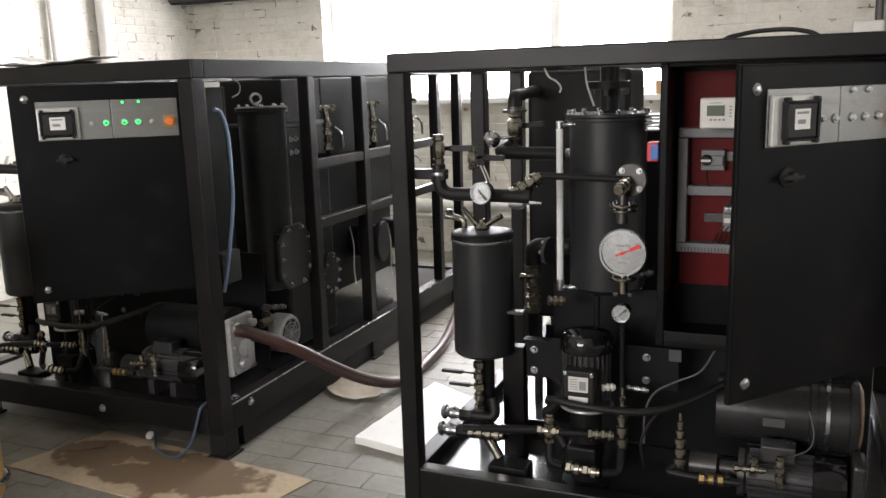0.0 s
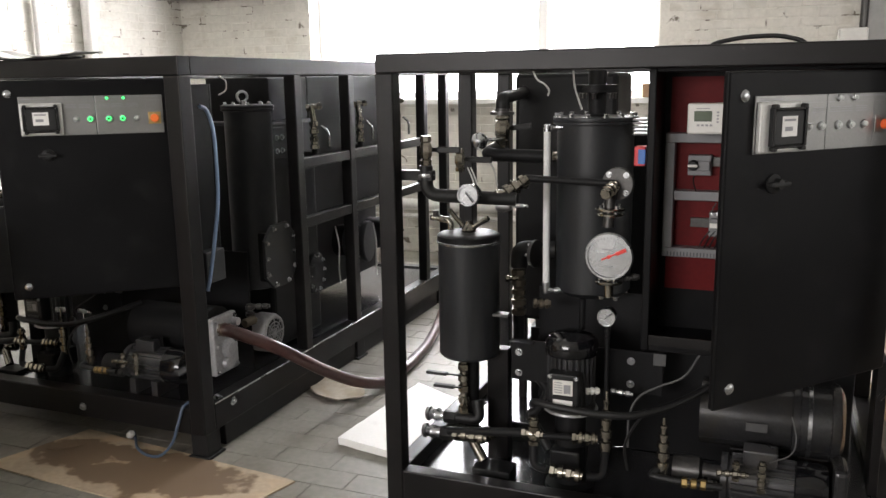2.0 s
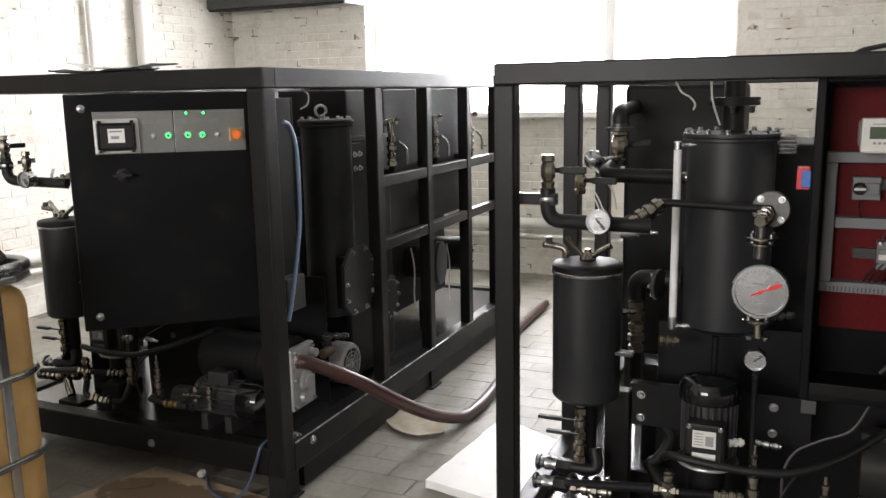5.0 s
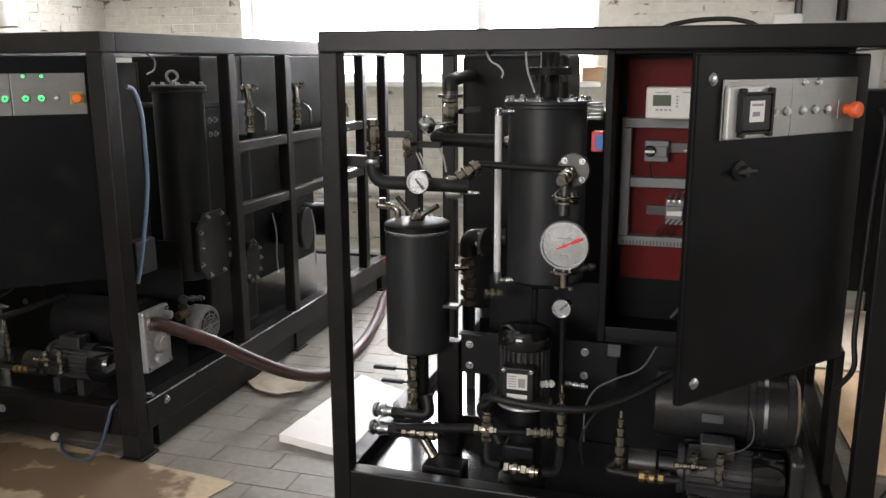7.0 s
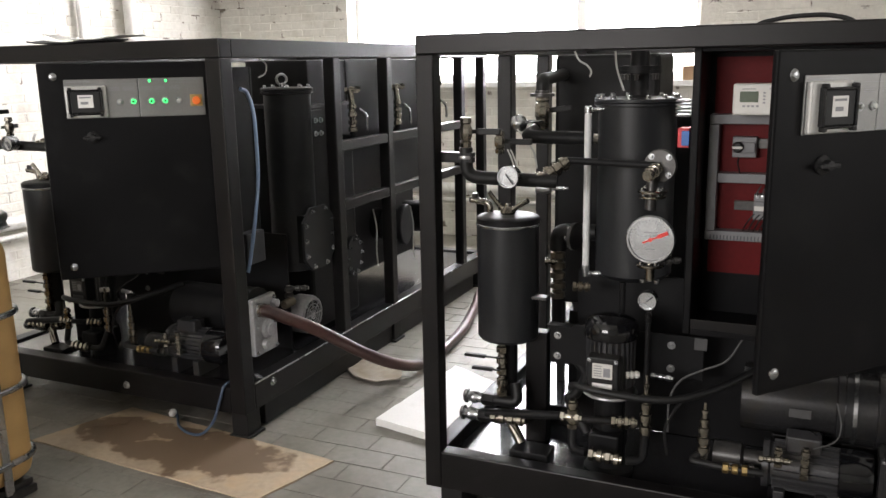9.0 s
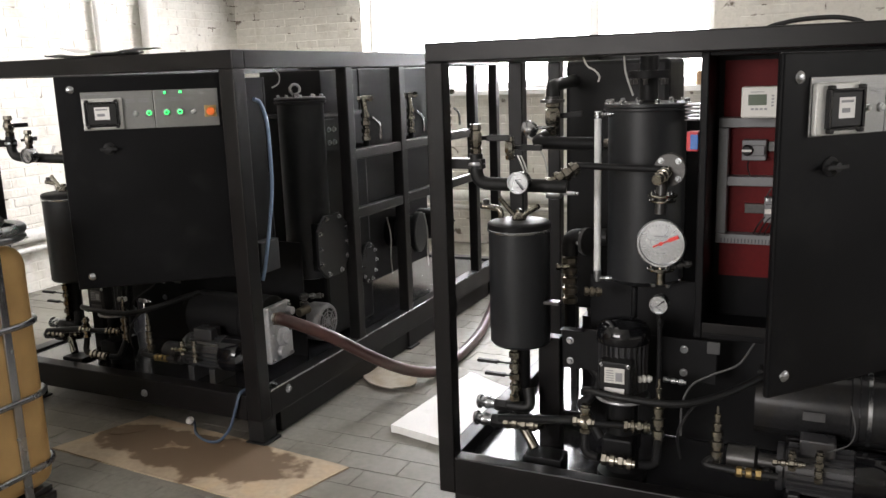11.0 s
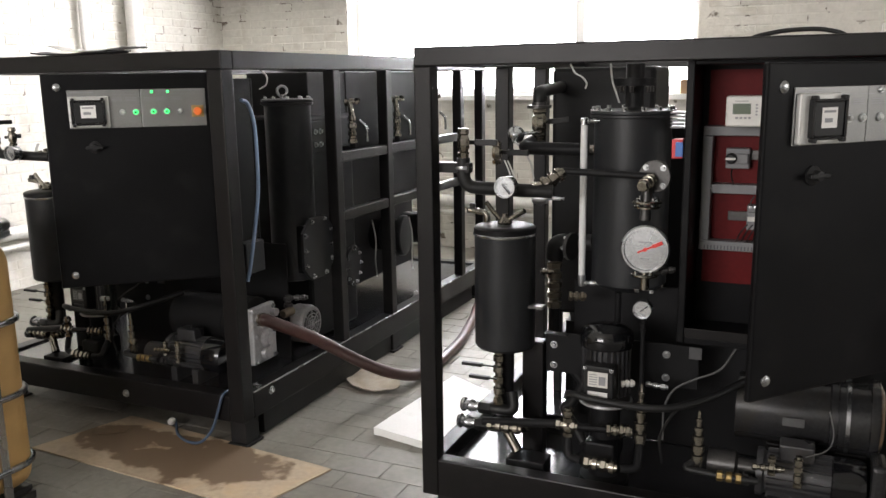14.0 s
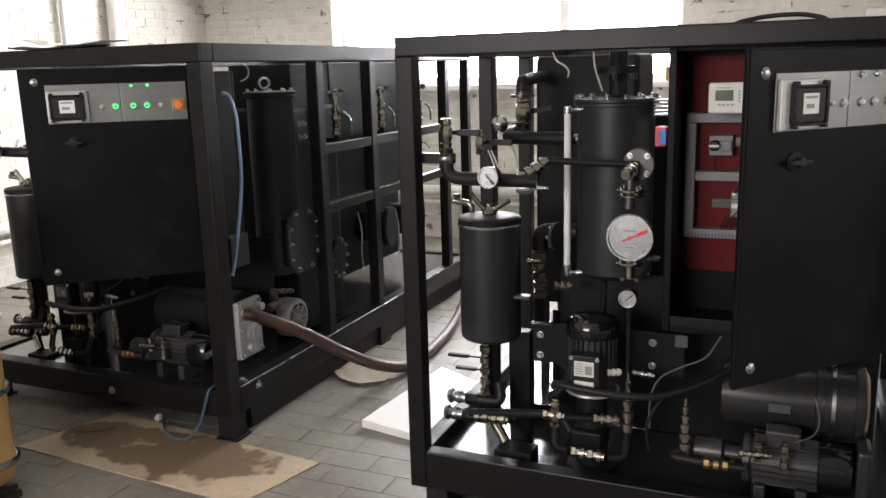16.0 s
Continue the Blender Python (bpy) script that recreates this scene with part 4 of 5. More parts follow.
    part("sight_tube_fitting", join(fitting((-1.262 * k, 0.43, 0.89), (-1.17 * k, 0.44, 0.897), 0.009, 3), L((-1.262 * k, 0.43, 0.88), (0, 0, 1), [(0, 0.012), (0.03, 0.016), (0.045, 0.016)], 12)), STEEL, u)
    part("drain_fitting", fitting((-1.30 * k, 0.38, 0.848), (-1.235 * k, 0.40, 0.846), 0.017, 3), BRONZE, u)
    part("vessel_leg", cyl((-1.115 * k, 0.42, 0.56), (-1.115 * k, 0.42, 0.87), 0.012, 10), DARKTANK, u)
    # tall rear column and side tanks
    part("vacuum_column", B((-1.555 * k, -1.10 * k, 0.98, 1.36, 0.60, 1.68 if lit else 1.725), bevel=0.02), DARKTANK, u, "tall black rectangular vacuum tank")
    for x in (-1.54 * k, -1.15 * k):
        for y in (1.0, 1.3):
            part("column_leg", B((x, x + 0.035, y, y + 0.035, 0.203, 0.60), bevel=0.003), BLACK, u)
    part("heater_tank", B((-1.02 * k, -0.16, 0.86, 1.36, 0.26, 1.50), bevel=0.02), DARKTANK, u, "black rectangular heater tank")
    part("tank_support", B((-1.02 * k, -0.3, 0.95, 1.30, 0.203, 0.259), bevel=0.004), BLACK, u)
    # Added sheet: keeps the crowded space behind the gear dark.
    part("partition_sheet", B((-1.335 * k, -0.14, 0.60, 0.61, 0.205, 0.86), bevel=0.002), DARKTANK, u, "black sheet added as a dark back behind the gear")
    # Added blocker: hides the bright gap below the tank from the left.
    part("gap_blocker", B((-1.425 * k, -1.25 * k, 0.80, 0.81, 0.2035, 0.62), bevel=0.002), DARKTANK, u, "black sheet added to keep the gap under the tank dark")
    # Added low sheet that makes the pan mirror black in front of it.
    part("pan_reflection_blocker", B((-1.50 * k, -1.34 * k, 0.52, 0.53, 0.2035, 0.285), bevel=0.002), DARKTANK, u, "low black sheet added to darken the drip pan's reflection")
    part("lower_hose", pipe([(-1.413 * k, 0.57, 0.945), (-1.413 * k, 0.57, 1.02), (-1.25 * k, 0.56, 1.03)], 0.034, 0.09), RUBBER, u)
    part("lower_valve", fitting((-1.413 * k, 0.57, 0.74), (-1.413 * k, 0.57, 0.95), 0.027, 5), BRONZE, u, "dull bronze valve body")
    part("lower_pipe", cyl((-1.413 * k, 0.57, 0.64), (-1.413 * k, 0.57, 0.742), 0.024, 16), DARKTANK, u)
    part("valve_nipple", fitting((-1.46 * k, 0.53, 0.90), (-1.41 * k, 0.55, 0.90), 0.012, 2), NICKEL, u)
    part("drain_hose", sweep([(-1.413 * k, 0.57, 0.66), (-1.405 * k, 0.55, 0.60), (-1.36 * k, 0.48, 0.545), (-1.30 * k, 0.46, 0.52), (-1.26 * k, 0.46, 0.46), (-1.30 * k, 0.46, 0.38), (-1.33 * k, 0.46, 0.35), (-1.29 * k, 0.45, 0.29), (-1.24 * k, 0.42, 0.23)], 0.02, 12), RUBBER, u, "black looped drain hose")
    mf = part("manifold_flange", L((-1.33 * k, 0.5, 1.02), (1, -0.3, 0), [(0, 0.055), (0.014, 0.055)], 20), DARKSTEEL, u)
    bolt_ring(mf, (-1.33 * k, 0.5, 1.02), (-1, 0.3, 0), 0.042, 6, 0.008, 0.012)
    # gauge column
    gx, gy = -0.97 * k, 0.16
    p = flange(u, (gx + 0.02, gy + 0.035, 1.347), (-0.15, -1, 0), 0.056, 0.014, 4, DARKSTEEL, "blind_flange")
    part("needle_cock", join(fitting((gx + 0.01, gy + 0.02, 1.34), (gx - 0.004, gy - 0.055, 1.325), 0.02, 3), L((gx - 0.004, gy - 0.055, 1.325), (-0.15, -1, -0.2), [(0, 0.018), (0.004, 0.02), (0.012, 0.02), (0.016, 0.016), (0.016, 0)], 20)), NICKEL, u, "nickel needle cock")
    part("column_tube", cyl((gx - 0.006, gy, 1.20), (gx, gy + 0.005, 1.345), 0.019, 16), DARKSTEEL, u)
    flange(u, (gx, gy, 1.258), (0, 0, 1), 0.05, 0.010, 4, NICKEL)
    flange(u, (gx, gy, 1.241), (0, 0, 1), 0.045, 0.010, 4, NICKEL)
    gauge(u, gx + 0.002, gy - 0.014, 1.101, 0.079, 25, NEEDLE)
    flange(u, (gx, gy, 1.004), (0, 0, 1), 0.047, 0.010, 4, NICKEL)
    part("column_tube", cyl((gx, gy, 0.955), (gx, gy, 1.03), 0.016, 14), NICKEL, u)
    part("side_cock", fitting((gx + 0.03, gy, 1.02), (gx + 0.10, gy + 0.02, 1.03), 0.011, 3), DARKSTEEL, u)
    parts("bolt", (hexbolt((gx - 0.025, gy, 0.958), (0, 0, -1), 0.009, 0.012), hexbolt((gx + 0.025, gy, 0.958), (0, 0, -1), 0.009, 0.012)), STEEL, u)
    gauge(u, gx - 0.002, gy - 0.01, 0.885, 0.031, 40, INK)
    part("gauge_pipe", join(cyl((gx, gy + 0.005, 0.46), (gx, gy + 0.005, 0.86), 0.0085, 12), fitting((gx, gy + 0.005, 0.80), (gx, gy + 0.005, 0.86), 0.01, 3)), DARKTANK, u)
    # bracket plate with bolts
    bp = part("bracket_plate", B((-1.385 * k, -0.80 * k, 0.366, 0.376, 0.535, 0.70), (-1.385 * k, -1.29 * k, 0.33, 0.366, 0.695, 0.70), bevel=0.002), DARKTANK, u)
    parts("bolt", [hexbolt((x * k, 0.366, z), (0, -1, 0), 0.010, 0.010) for x, z in ((-1.352, 0.649), (-1.352, 0.565), (-0.917, 0.66), (-0.917, 0.57))], STEEL, bp)
    part("support_leg", B((-1.475 * k, -1.388 * k, 0.34, 0.40, 0.20, 0.66), bevel=0.004), BLACK, u)
    part("tag", B((-0.835 * k, -0.79 * k, 0.36, 0.365, 0.655, 0.70), bevel=0.001), DIMWIRE, u)
    # vertical motor of the oil pump
    mx, my = -1.105 * k, 0.20
    vm = part("pump_motor", L((mx, my, 0.52), (0, 0, 1), [(0, 0.065), (0.0, 0.074), (0.22, 0.074)], 32), MOTOR, u, "grey vertical pump motor")
    part("fan_cover", L((mx, my, 0.728), (0, 0, 1), [(0, 0.094), (0.005, 0.097), (0.045, 0.095), (0.064, 0.083), (0.074, 0.052), (0.077, 0)], 36), GLOSS, vm, "glossy black fan cover")
    for i in range(26):
        a = 2 * math.pi * i / 26
        part("cooling_fin", B((-0.0018, 0.0018, 0.068, 0.088, 0.55, 0.725), bevel=0, m=pose(mx, my, 0) @ Matrix.Rotation(a, 4, "Z")), MOTOR, vm, smooth=False)
    part("terminal_box", B((mx - 0.056, mx + 0.056, my - 0.13, my - 0.07, 0.56, 0.685), bevel=0.006), RUBBER, vm)
    part("rating_plate", B((mx - 0.035, mx + 0.035, my - 0.1325, my - 0.1305, 0.61, 0.665), bevel=0), DIMWIRE if lit else WHITEP, vm, "dark grey rating plate" if lit else "pale rating plate")
    tagged(part("plate_print", B((mx + 0.004, mx + 0.028, my - 0.1335, my - 0.1327, 0.618, 0.65), *[(mx - 0.03, mx - 0.002, my - 0.1335, my - 0.1327, 0.618 + 0.009 * i, 0.621 + 0.009 * i) for i in range(5)], bevel=0), GREYINK, vm), kind="stuff")
    parts("terminal_screw", [hexbolt((mx + dx, my - 0.13, z), (0, -1, 0), 0.005, 0.005) for dx in (-0.047, 0.047) for z in (0.57, 0.675)], STEEL, vm)
    part("motor_flange", L((mx, my, 0.512), (0, 0, 1), [(0, 0.08), (0.006, 0.09), (0.018, 0.09), (0.03, 0.08), (0.034, 0.07)], 36), DARKSTEEL, vm, "dark cast motor flange")
    part("flange_ring", L((mx, my, 0.513), (0, 0, 1), [(0, 0.0915), (0, 0.097), (0.004, 0.099), (0.009, 0.097), (0.009, 0.0915)], 36), ALU, vm)
    part("lower_label", B((mx - 0.035, mx + 0.035, my - 0.1325, my - 0.1305, 0.567, 0.592), bevel=0), DIMWIRE if lit else PAPER, vm)
    part("gear_pump", join(L((mx, my, 0.205), (0, 0, 1), [(0, 0.09), (0.02, 0.09), (0.03, 0.06), (0.31, 0.055)], 20), B((mx - 0.055, mx + 0.055, my - 0.09, my + 0.07, 0.29, 0.38), bevel=0.008)), DARKTANK, u, "dark cast gear pump")
    part("sensor", fitting((mx + 0.065, my - 0.05, 0.605), (mx + 0.11, my - 0.03, 0.605), 0.012, 3), WHITEP, u)
    part("sensor", fitting((mx + 0.14, my + 0.02, 0.59), (mx + 0.22, my + 0.02, 0.585), 0.009, 3), STEEL, u)
    part("suction_hose", sweep([(-1.23 * k, 0.12, 0.54), (-1.2 * k, 0.06, 0.575), (-1.1 * k, 0.04, 0.573), (-0.95 * k, 0.05, 0.565), (-0.84 * k, 0.08, 0.57), (-0.72 * k, 0.16, 0.60), (-0.6 * k, 0.3, 0.64)], 0.013, 12), RUBBER, u)
    part("thin_cable", sweep([(-0.875 * k, 0.07, 0.45), (-0.875 * k, 0.08, 0.56), (-0.845 * k, 0.09, 0.63), (-0.78 * k, 0.09, 0.675), (-0.70 * k, 0.09, 0.72), (-0.655 * k, 0.12, 0.79)], 0.0036, 8), RUBBER if lit else DIMWIRE, u)
    part("thin_cable", sweep([(-0.82 * k, 0.12, 0.57), (-0.86 * k, 0.08, 0.52), (-0.885 * k, 0.07, 0.45), (-0.875 * k, 0.08, 0.36)], 0.005, 8), RUBBER, u)
    # lower manifold: cross, tees, couplings
    part("cross_fitting", join(fitting((-1.21 * k, 0.075, 0.405), (-1.21 * k, 0.075, 0.515), 0.017, 4), fitting((-1.255 * k, 0.075, 0.447), (-1.175 * k, 0.075, 0.447), 0.017, 3)), NICKEL, u)
    relief_valve(u, -0.958 * k, 0.11, 0.395, 0.235)
    relief_valve(u, -0.757 * k, 0.08, 0.372, 0.2)
    part("sight_coupling", fitting((-1.075 * k, 0.09, 0.448), (-0.985 * k, 0.105, 0.448), 0.021, 4), NICKEL, u, "nickel screw coupling")
    part("low_coupling", fitting((-1.14 * k, 0.035, 0.338), (-1.02 * k, 0.035, 0.334), 0.021, 4), NICKEL, u, "nickel screw coupling")
    parts("manifold_pipe", (pipe([(-1.55 * k, 0.1, 0.40), (-1.255 * k, 0.075, 0.447)], 0.016), pipe([(-1.175 * k, 0.075, 0.447), (-1.075 * k, 0.09, 0.448)], 0.013),
                               pipe([(-1.21 * k, 0.075, 0.41), (-1.205 * k, 0.05, 0.338), (-1.15 * k, 0.035, 0.338)], 0.015, 0.05), pipe([(-1.01 * k, 0.035, 0.334), (-0.955 * k, 0.05, 0.334), (-0.958 * k, 0.11, 0.41)], 0.015, 0.04)), DARKTANK, u)
    part("low_hose", pipe([(-0.76 * k, 0.08, 0.39), (-0.80 * k, 0.05, 0.368), (-0.65 * k, 0.04, 0.366), (-0.56 * k, 0.045, 0.366)], 0.012, 0.05), RUBBER, u)
    part("brass_coupling", fitting((-0.69 * k, 0.04, 0.366), (-0.60 * k, 0.045, 0.366), 0.0155, 3), BRASS, u, "yellow brass coupling")
    parts("feed_pump", (L((-0.73 * k, 0.17, 0.355), (1, 0, 0), [(0, 0.03), (0.0, 0.05), (0.09, 0.05), (0.1, 0.03), (0.16, 0.03)], 20), fitting((-0.68 * k, 0.13, 0.33), (-0.58 * k, 0.13, 0.33), 0.02, 3)), DARKSTEEL, u, "small cast feed pump")
    # twin inlet couplings beside the post
    for dz, dy, dx in ((0.0, 0.2, 0.0), (0.055, 0.24, 0.0)):
        x, y, z = (-1.695 * k + dx), dy, 0.342 + dz
        cpl = part("inlet_coupling", L((x, y, z), (1, 0, 0), [(0, 0.024), (0.006, 0.029), (0.014, 0.029), (0.017, 0.021), (0.03, 0.021), (0.034, 0.026), (0.05, 0.026), (0.056, 0.022), (0.075, 0.022)], 18), STEEL, u, "bright quick coupling")
        part("coupling_nut", L((x + 0.075, y, z), (1, 0, 0), [(0, 0.024), (0.004, 0.027), (0.05, 0.027), (0.054, 0.022)], 6), RUBBER, cpl)
    part("inlet_union", fitting((-1.53 * k, 0.1, 0.391), (-1.39 * k, 0.09, 0.398), 0.0205, 4), NICKEL, u, "nickel pipe union")
    part("strainer", join(fitting((-1.56 * k, 0.2, 0.345), (-1.40 * k, 0.2, 0.37), 0.026, 4), cyl((-1.5 * k, 0.2, 0.35), (-1.43 * k, 0.16, 0.27), 0.02, 12)), NICKEL, u, "nickel strainer branch")
    part("inlet_pipe", pipe([(-1.60 * k, 0.24, 0.397), (-1.47 * k, 0.24, 0.397), (-1.49 * k, 0.26, 0.47)], 0.022, 0.05), RUBBER, u)
    part("support_block", B((-1.46 * k, -1.31 * k, 0.1, 0.2, 0.203, 0.265), bevel=0.004), DARKTANK, u)
    # motor and vacuum pump behind the door
    motor_horizontal(u, (-0.57 * k, 0.17, 0.385 if lit else 0.35), 0.34, 0.085)
    parts("motor_coupling_fitting", (fitting((-0.52 * k, 0.06, 0.39), (-0.52 * k, 0.06, 0.46), 0.012, 3), fitting((-0.44 * k, 0.06, 0.36), (-0.44 * k, 0.06, 0.47), 0.013, 4), fitting((-0.58 * k, 0.05, 0.415), (-0.48 * k, 0.05, 0.42), 0.010, 4)), NICKEL, u)
    vp = part("vacuum_pump", L((-0.655 * k, 0.36, 0.51), (1, 0, 0), [(0, 0.08), (0.0, 0.12), (0.30, 0.12), (0.305, 0.13), (0.325, 0.13), (0.33, 0.125), (0.45, 0.125)], 36), DARKTANK if lit else PUMPGREY, u, "cast vacuum pump body")
    if lit:
        part("pump_end_plate", B((-0.155, -0.12, 0.265, 0.455, 0.31, 0.60), bevel=0.012), ALU, vp, "pale cast pump end plate")
        parts("end_plate_boss", (L((-0.12, 0.315, 0.54), (1, 0, 0), [(0, 0.032), (0.012, 0.032), (0.014, 0.022), (0.03, 0.022)], 20), L((-0.12, 0.37, 0.43), (1, 0, 0), [(0, 0.05), (0.012, 0.045), (0.02, 0.03), (0.026, 0.03), (0.028, 0)], 20),
                                 L((-0.12, 0.345, 0.36), (1, 0, 0), [(0, 0.028), (0.02, 0.024), (0.022, 0)], 16), L((-0.12, 0.425, 0.55), (1, 0, 0), [(0, 0.02), (0.03, 0.02), (0.032, 0)], 16)), ALU, vp)
        parts("bolt", [hexbolt((-0.12, y, z), (1, 0, 0), 0.008, 0.01) for y in (0.285, 0.435) for z in (0.33, 0.455, 0.58)], STEEL, vp)
    else:
        part("pump_rim", L((-0.232, 0.36, 0.515), (1, 0, 0), [(0, 0.132), (0.004, 0.138), (0.012, 0.138), (0.03, 0.132), (0.045, 0.1), (0.05, 0)], 40), PUMPGREY, vp, "rounded pump end cover")
        part("clamp_band", L((-0.305, 0.36, 0.512), (1, 0, 0), [(0, 0.126), (0.002, 0.129), (0.014, 0.129), (0.016, 0.126)], 40), STEEL, vp)
        part("end_bracket", B((-0.225, -0.18, 0.10, 0.24, 0.27, 0.45), bevel=0.018), PUMPGREY, vp, "grey cast end bracket")
        part("grey_lead", sweep([(-0.36, 0.10, 0.62), (-0.345, 0.06, 0.56), (-0.36, 0.05, 0.51), (-0.42, 0.06, 0.47)], 0.0022, 8), DIMWIRE, vp)
        part("warning_label", B((-0.50, -0.43, 0.229, 0.232, 0.50, 0.53), bevel=0), DIMWIRE, vp)
        part("pump_saddle", B((-0.55, -0.2, 0.30, 0.42, 0.203, 0.40), bevel=0.006), BLACK, vp)
    # wires hanging from the top beam
    if lit:
        return u
    part("loose_wire", sweep([(-1.228, 0.1, top - t), (-1.212, 0.1, 1.697), (-1.187, 0.1, 1.682), (-1.172, 0.1, 1.662), (-1.176, 0.1, 1.644)], 0.003, 6), GREYWIRE, u)
    part("loose_wire", sweep([(-1.16 * k, 0.4, top - t), (-1.155 * k, 0.41, top - t - 0.06), (-1.13 * k, 0.42, top - t - 0.14)], 0.0035, 6), GREYWIRE, u)
    return u


unit_b = unit("oil_purification_unit", 0.45, 2.675, 0.066, 2.3, (0.815, 1.37, 2.1), 1.793, 49, False, 0.108, 0.203, -1.765, 0.0, 1.0, -0.157,
              "black skid-mounted oil purification unit with its control cabinet open")
unit_a = unit("oil_purification_unit", -2.335, 2.91, 0.08, 3.12, (0.91, 1.50, 2.09, 2.62, 3.04), 1.818, 40, True, 0.132, 0.246, -1.712, 0.0, 0.945, -0.10,
              "black oil purification unit, switched on, green lamps lit")

# right-hand gear of the running unit
u = unit_a
# Added strip that stands in for the window's glint on the beam.
part("beam_glint_strip", cyl((-0.0035, 0.085, 0.2575), (-0.0035, 3.03, 0.2575), 0.0042, 8), STEEL, u, "steel strip added for the glint on the base beam's polished edge")
# Dark strip that closes the gap between beam and floor.
part("underbeam_strip", B((-0.10, -0.04, 0.20, 2.9, 0.004, 0.131), bevel=0.004), RUBBER, u, "dark recessed strip under the base beam")
sc = part("separator_cylinder", L((-0.20, 0.77, 0.64), (0, 0, 1), [(0, 0.085), (0.01, 0.12), (0.92, 0.12), (0.925, 0.134), (0.934, 0.134), (0.936, 0.126), (0.939, 0.134), (0.95, 0.134), (0.955, 0.125)], 40), VESSEL, u, "dark grey separator cylinder")
part("lifting_eye", join(torus((-0.20, 0.73, 1.635), (0.6, -0.8, 0), 0.025, 0.007), cyl((-0.20, 0.73, 1.59), (-0.20, 0.73, 1.61), 0.016, 12)), STEEL, sc, "bright lifting eye")
bolt_ring(sc, (-0.20, 0.77, 1.595), (0, 0, 1), 0.116, 10, 0.008, 0.01, material=STEEL)
def plate_with_clipped_corners(y0, y1, z0, z1, c, x0, x1):
    """An eight-cornered plate that faces +x."""
    rim = [(y0 + c, z0), (y1 - c, z0), (y1, z0 + c), (y1, z1 - c), (y1 - c, z1), (y0 + c, z1), (y0, z1 - c), (y0, z0 + c)]
    bm = bmesh.new()
    back, face = [[bm.verts.new((x, y, z)) for y, z in rim] for x in (x0, x1)]
    bm.faces.new(back[::-1])
    front = bm.faces.new(face)
    for a in range(8):
        b = (a + 1) % 8
        bm.faces.new((back[a], back[b], face[b], face[a]))
    bmesh.ops.bevel(bm, geom=list(front.edges), offset=0.003, segments=2, affect="EDGES", profile=0.5)
    return bm


hp = part("hatch_plate", plate_with_clipped_corners(0.625, 0.915, 0.655, 0.985, 0.07, -0.06, -0.045), VESSEL, u, "bolted grey hatch plate")
parts("bolt", [hexbolt((-0.045, y, z), (1, 0, 0), 0.009, 0.012) for y, z in ((0.71, 0.675), (0.83, 0.675), (0.895, 0.74), (0.895, 0.82), (0.895, 0.90), (0.83, 0.965), (0.71, 0.965), (0.645, 0.90), (0.645, 0.82), (0.645, 0.74))], STEEL, hp)
part("hatch_box", B((-0.13, -0.061, 0.68, 0.86, 0.69, 0.945), bevel=0.006), DARKTANK, u)
fan_motor(u, (-0.42, 0.725, 0.405), 0.34, 0.103)
part("pump_outlet", join(fitting((-0.12, 0.57, 0.50), (-0.12, 0.57, 0.60), 0.02, 3), fitting((-0.12, 0.57, 0.585), (-0.02, 0.60, 0.59), 0.013, 3)), DARKSTEEL, u)
part("ribbed_sleeve", join(*[L((-0.10, 0.49 + 0.014 * i, 0.52), (0, 1, 0), [(0, 0.018), (0.006, 0.024), (0.012, 0.018)], 14) for i in range(6)]), BRONZE, u)
part("blue_tube", sweep([(-0.03, 0.165, 1.605), (-0.025, 0.205, 1.585), (-0.02, 0.235, 1.50), (-0.018, 0.24, 1.35), (-0.018, 0.232, 1.18), (-0.02, 0.19, 1.0), (-0.024, 0.15, 0.85), (-0.03, 0.13, 0.78)], 0.0085, 10), BLUETUBE, u, "pale blue plastic hose")
part("blue_cover", B((-0.13, -0.05, 0.16, 0.30, 0.80, 0.95), bevel=0.006), VESSEL, u)
# tank walls behind the side rails, with flanged ports
tk = part("long_tank", B((-0.8, -0.2, 1.371, 2.60, 0.94, 1.735), bevel=0.006), DARKTANK, u, "black heater tank behind the side rails")
part("side_tank", B((-0.6, -0.202, 0.97, 1.369, 0.94, 1.73), bevel=0.006), DARKTANK, u, "black side tank")
part("lower_tank", B((-0.9, -0.36, 1.0, 2.55, 0.37, 0.935), bevel=0.015), DARKTANK, u, "black lower tank")
for y in (1.23, 1.82):
    part("tank_port", L((-0.2, y, 1.10), (1, 0, 0), [(0, 0.06), (0.025, 0.06)], 24), DARKSTEEL, tk)
for y, z, r, m, nb in ((1.28, 0.60, 0.125, DARKTANK, 10), (1.98, 0.66, 0.135, VESSEL, 0), (2.42, 0.64, 0.14, DARKTANK, 10)):
    fl = part("end_flange", L((-0.3, y, z), (1, 0.15, 0), [(0, r * 0.8), (0.12, r * 0.8), (0.12, r), (0.15, r), (0.155, r - 0.006)], 36), m, u, "round bolted end flange")
    if nb:
        bolt_ring(fl, Vector((-0.3, y, z)) + Vector((1, 0.15, 0)).normalized() * 0.155, (1, 0.15, 0), r * 0.85, nb, 0.008, 0.012, material=STEEL)
    part("heater_body", cyl((-1.0, y - 0.08, z), (-0.3, y, z), r * 0.78, 24), DARKTANK, fl)
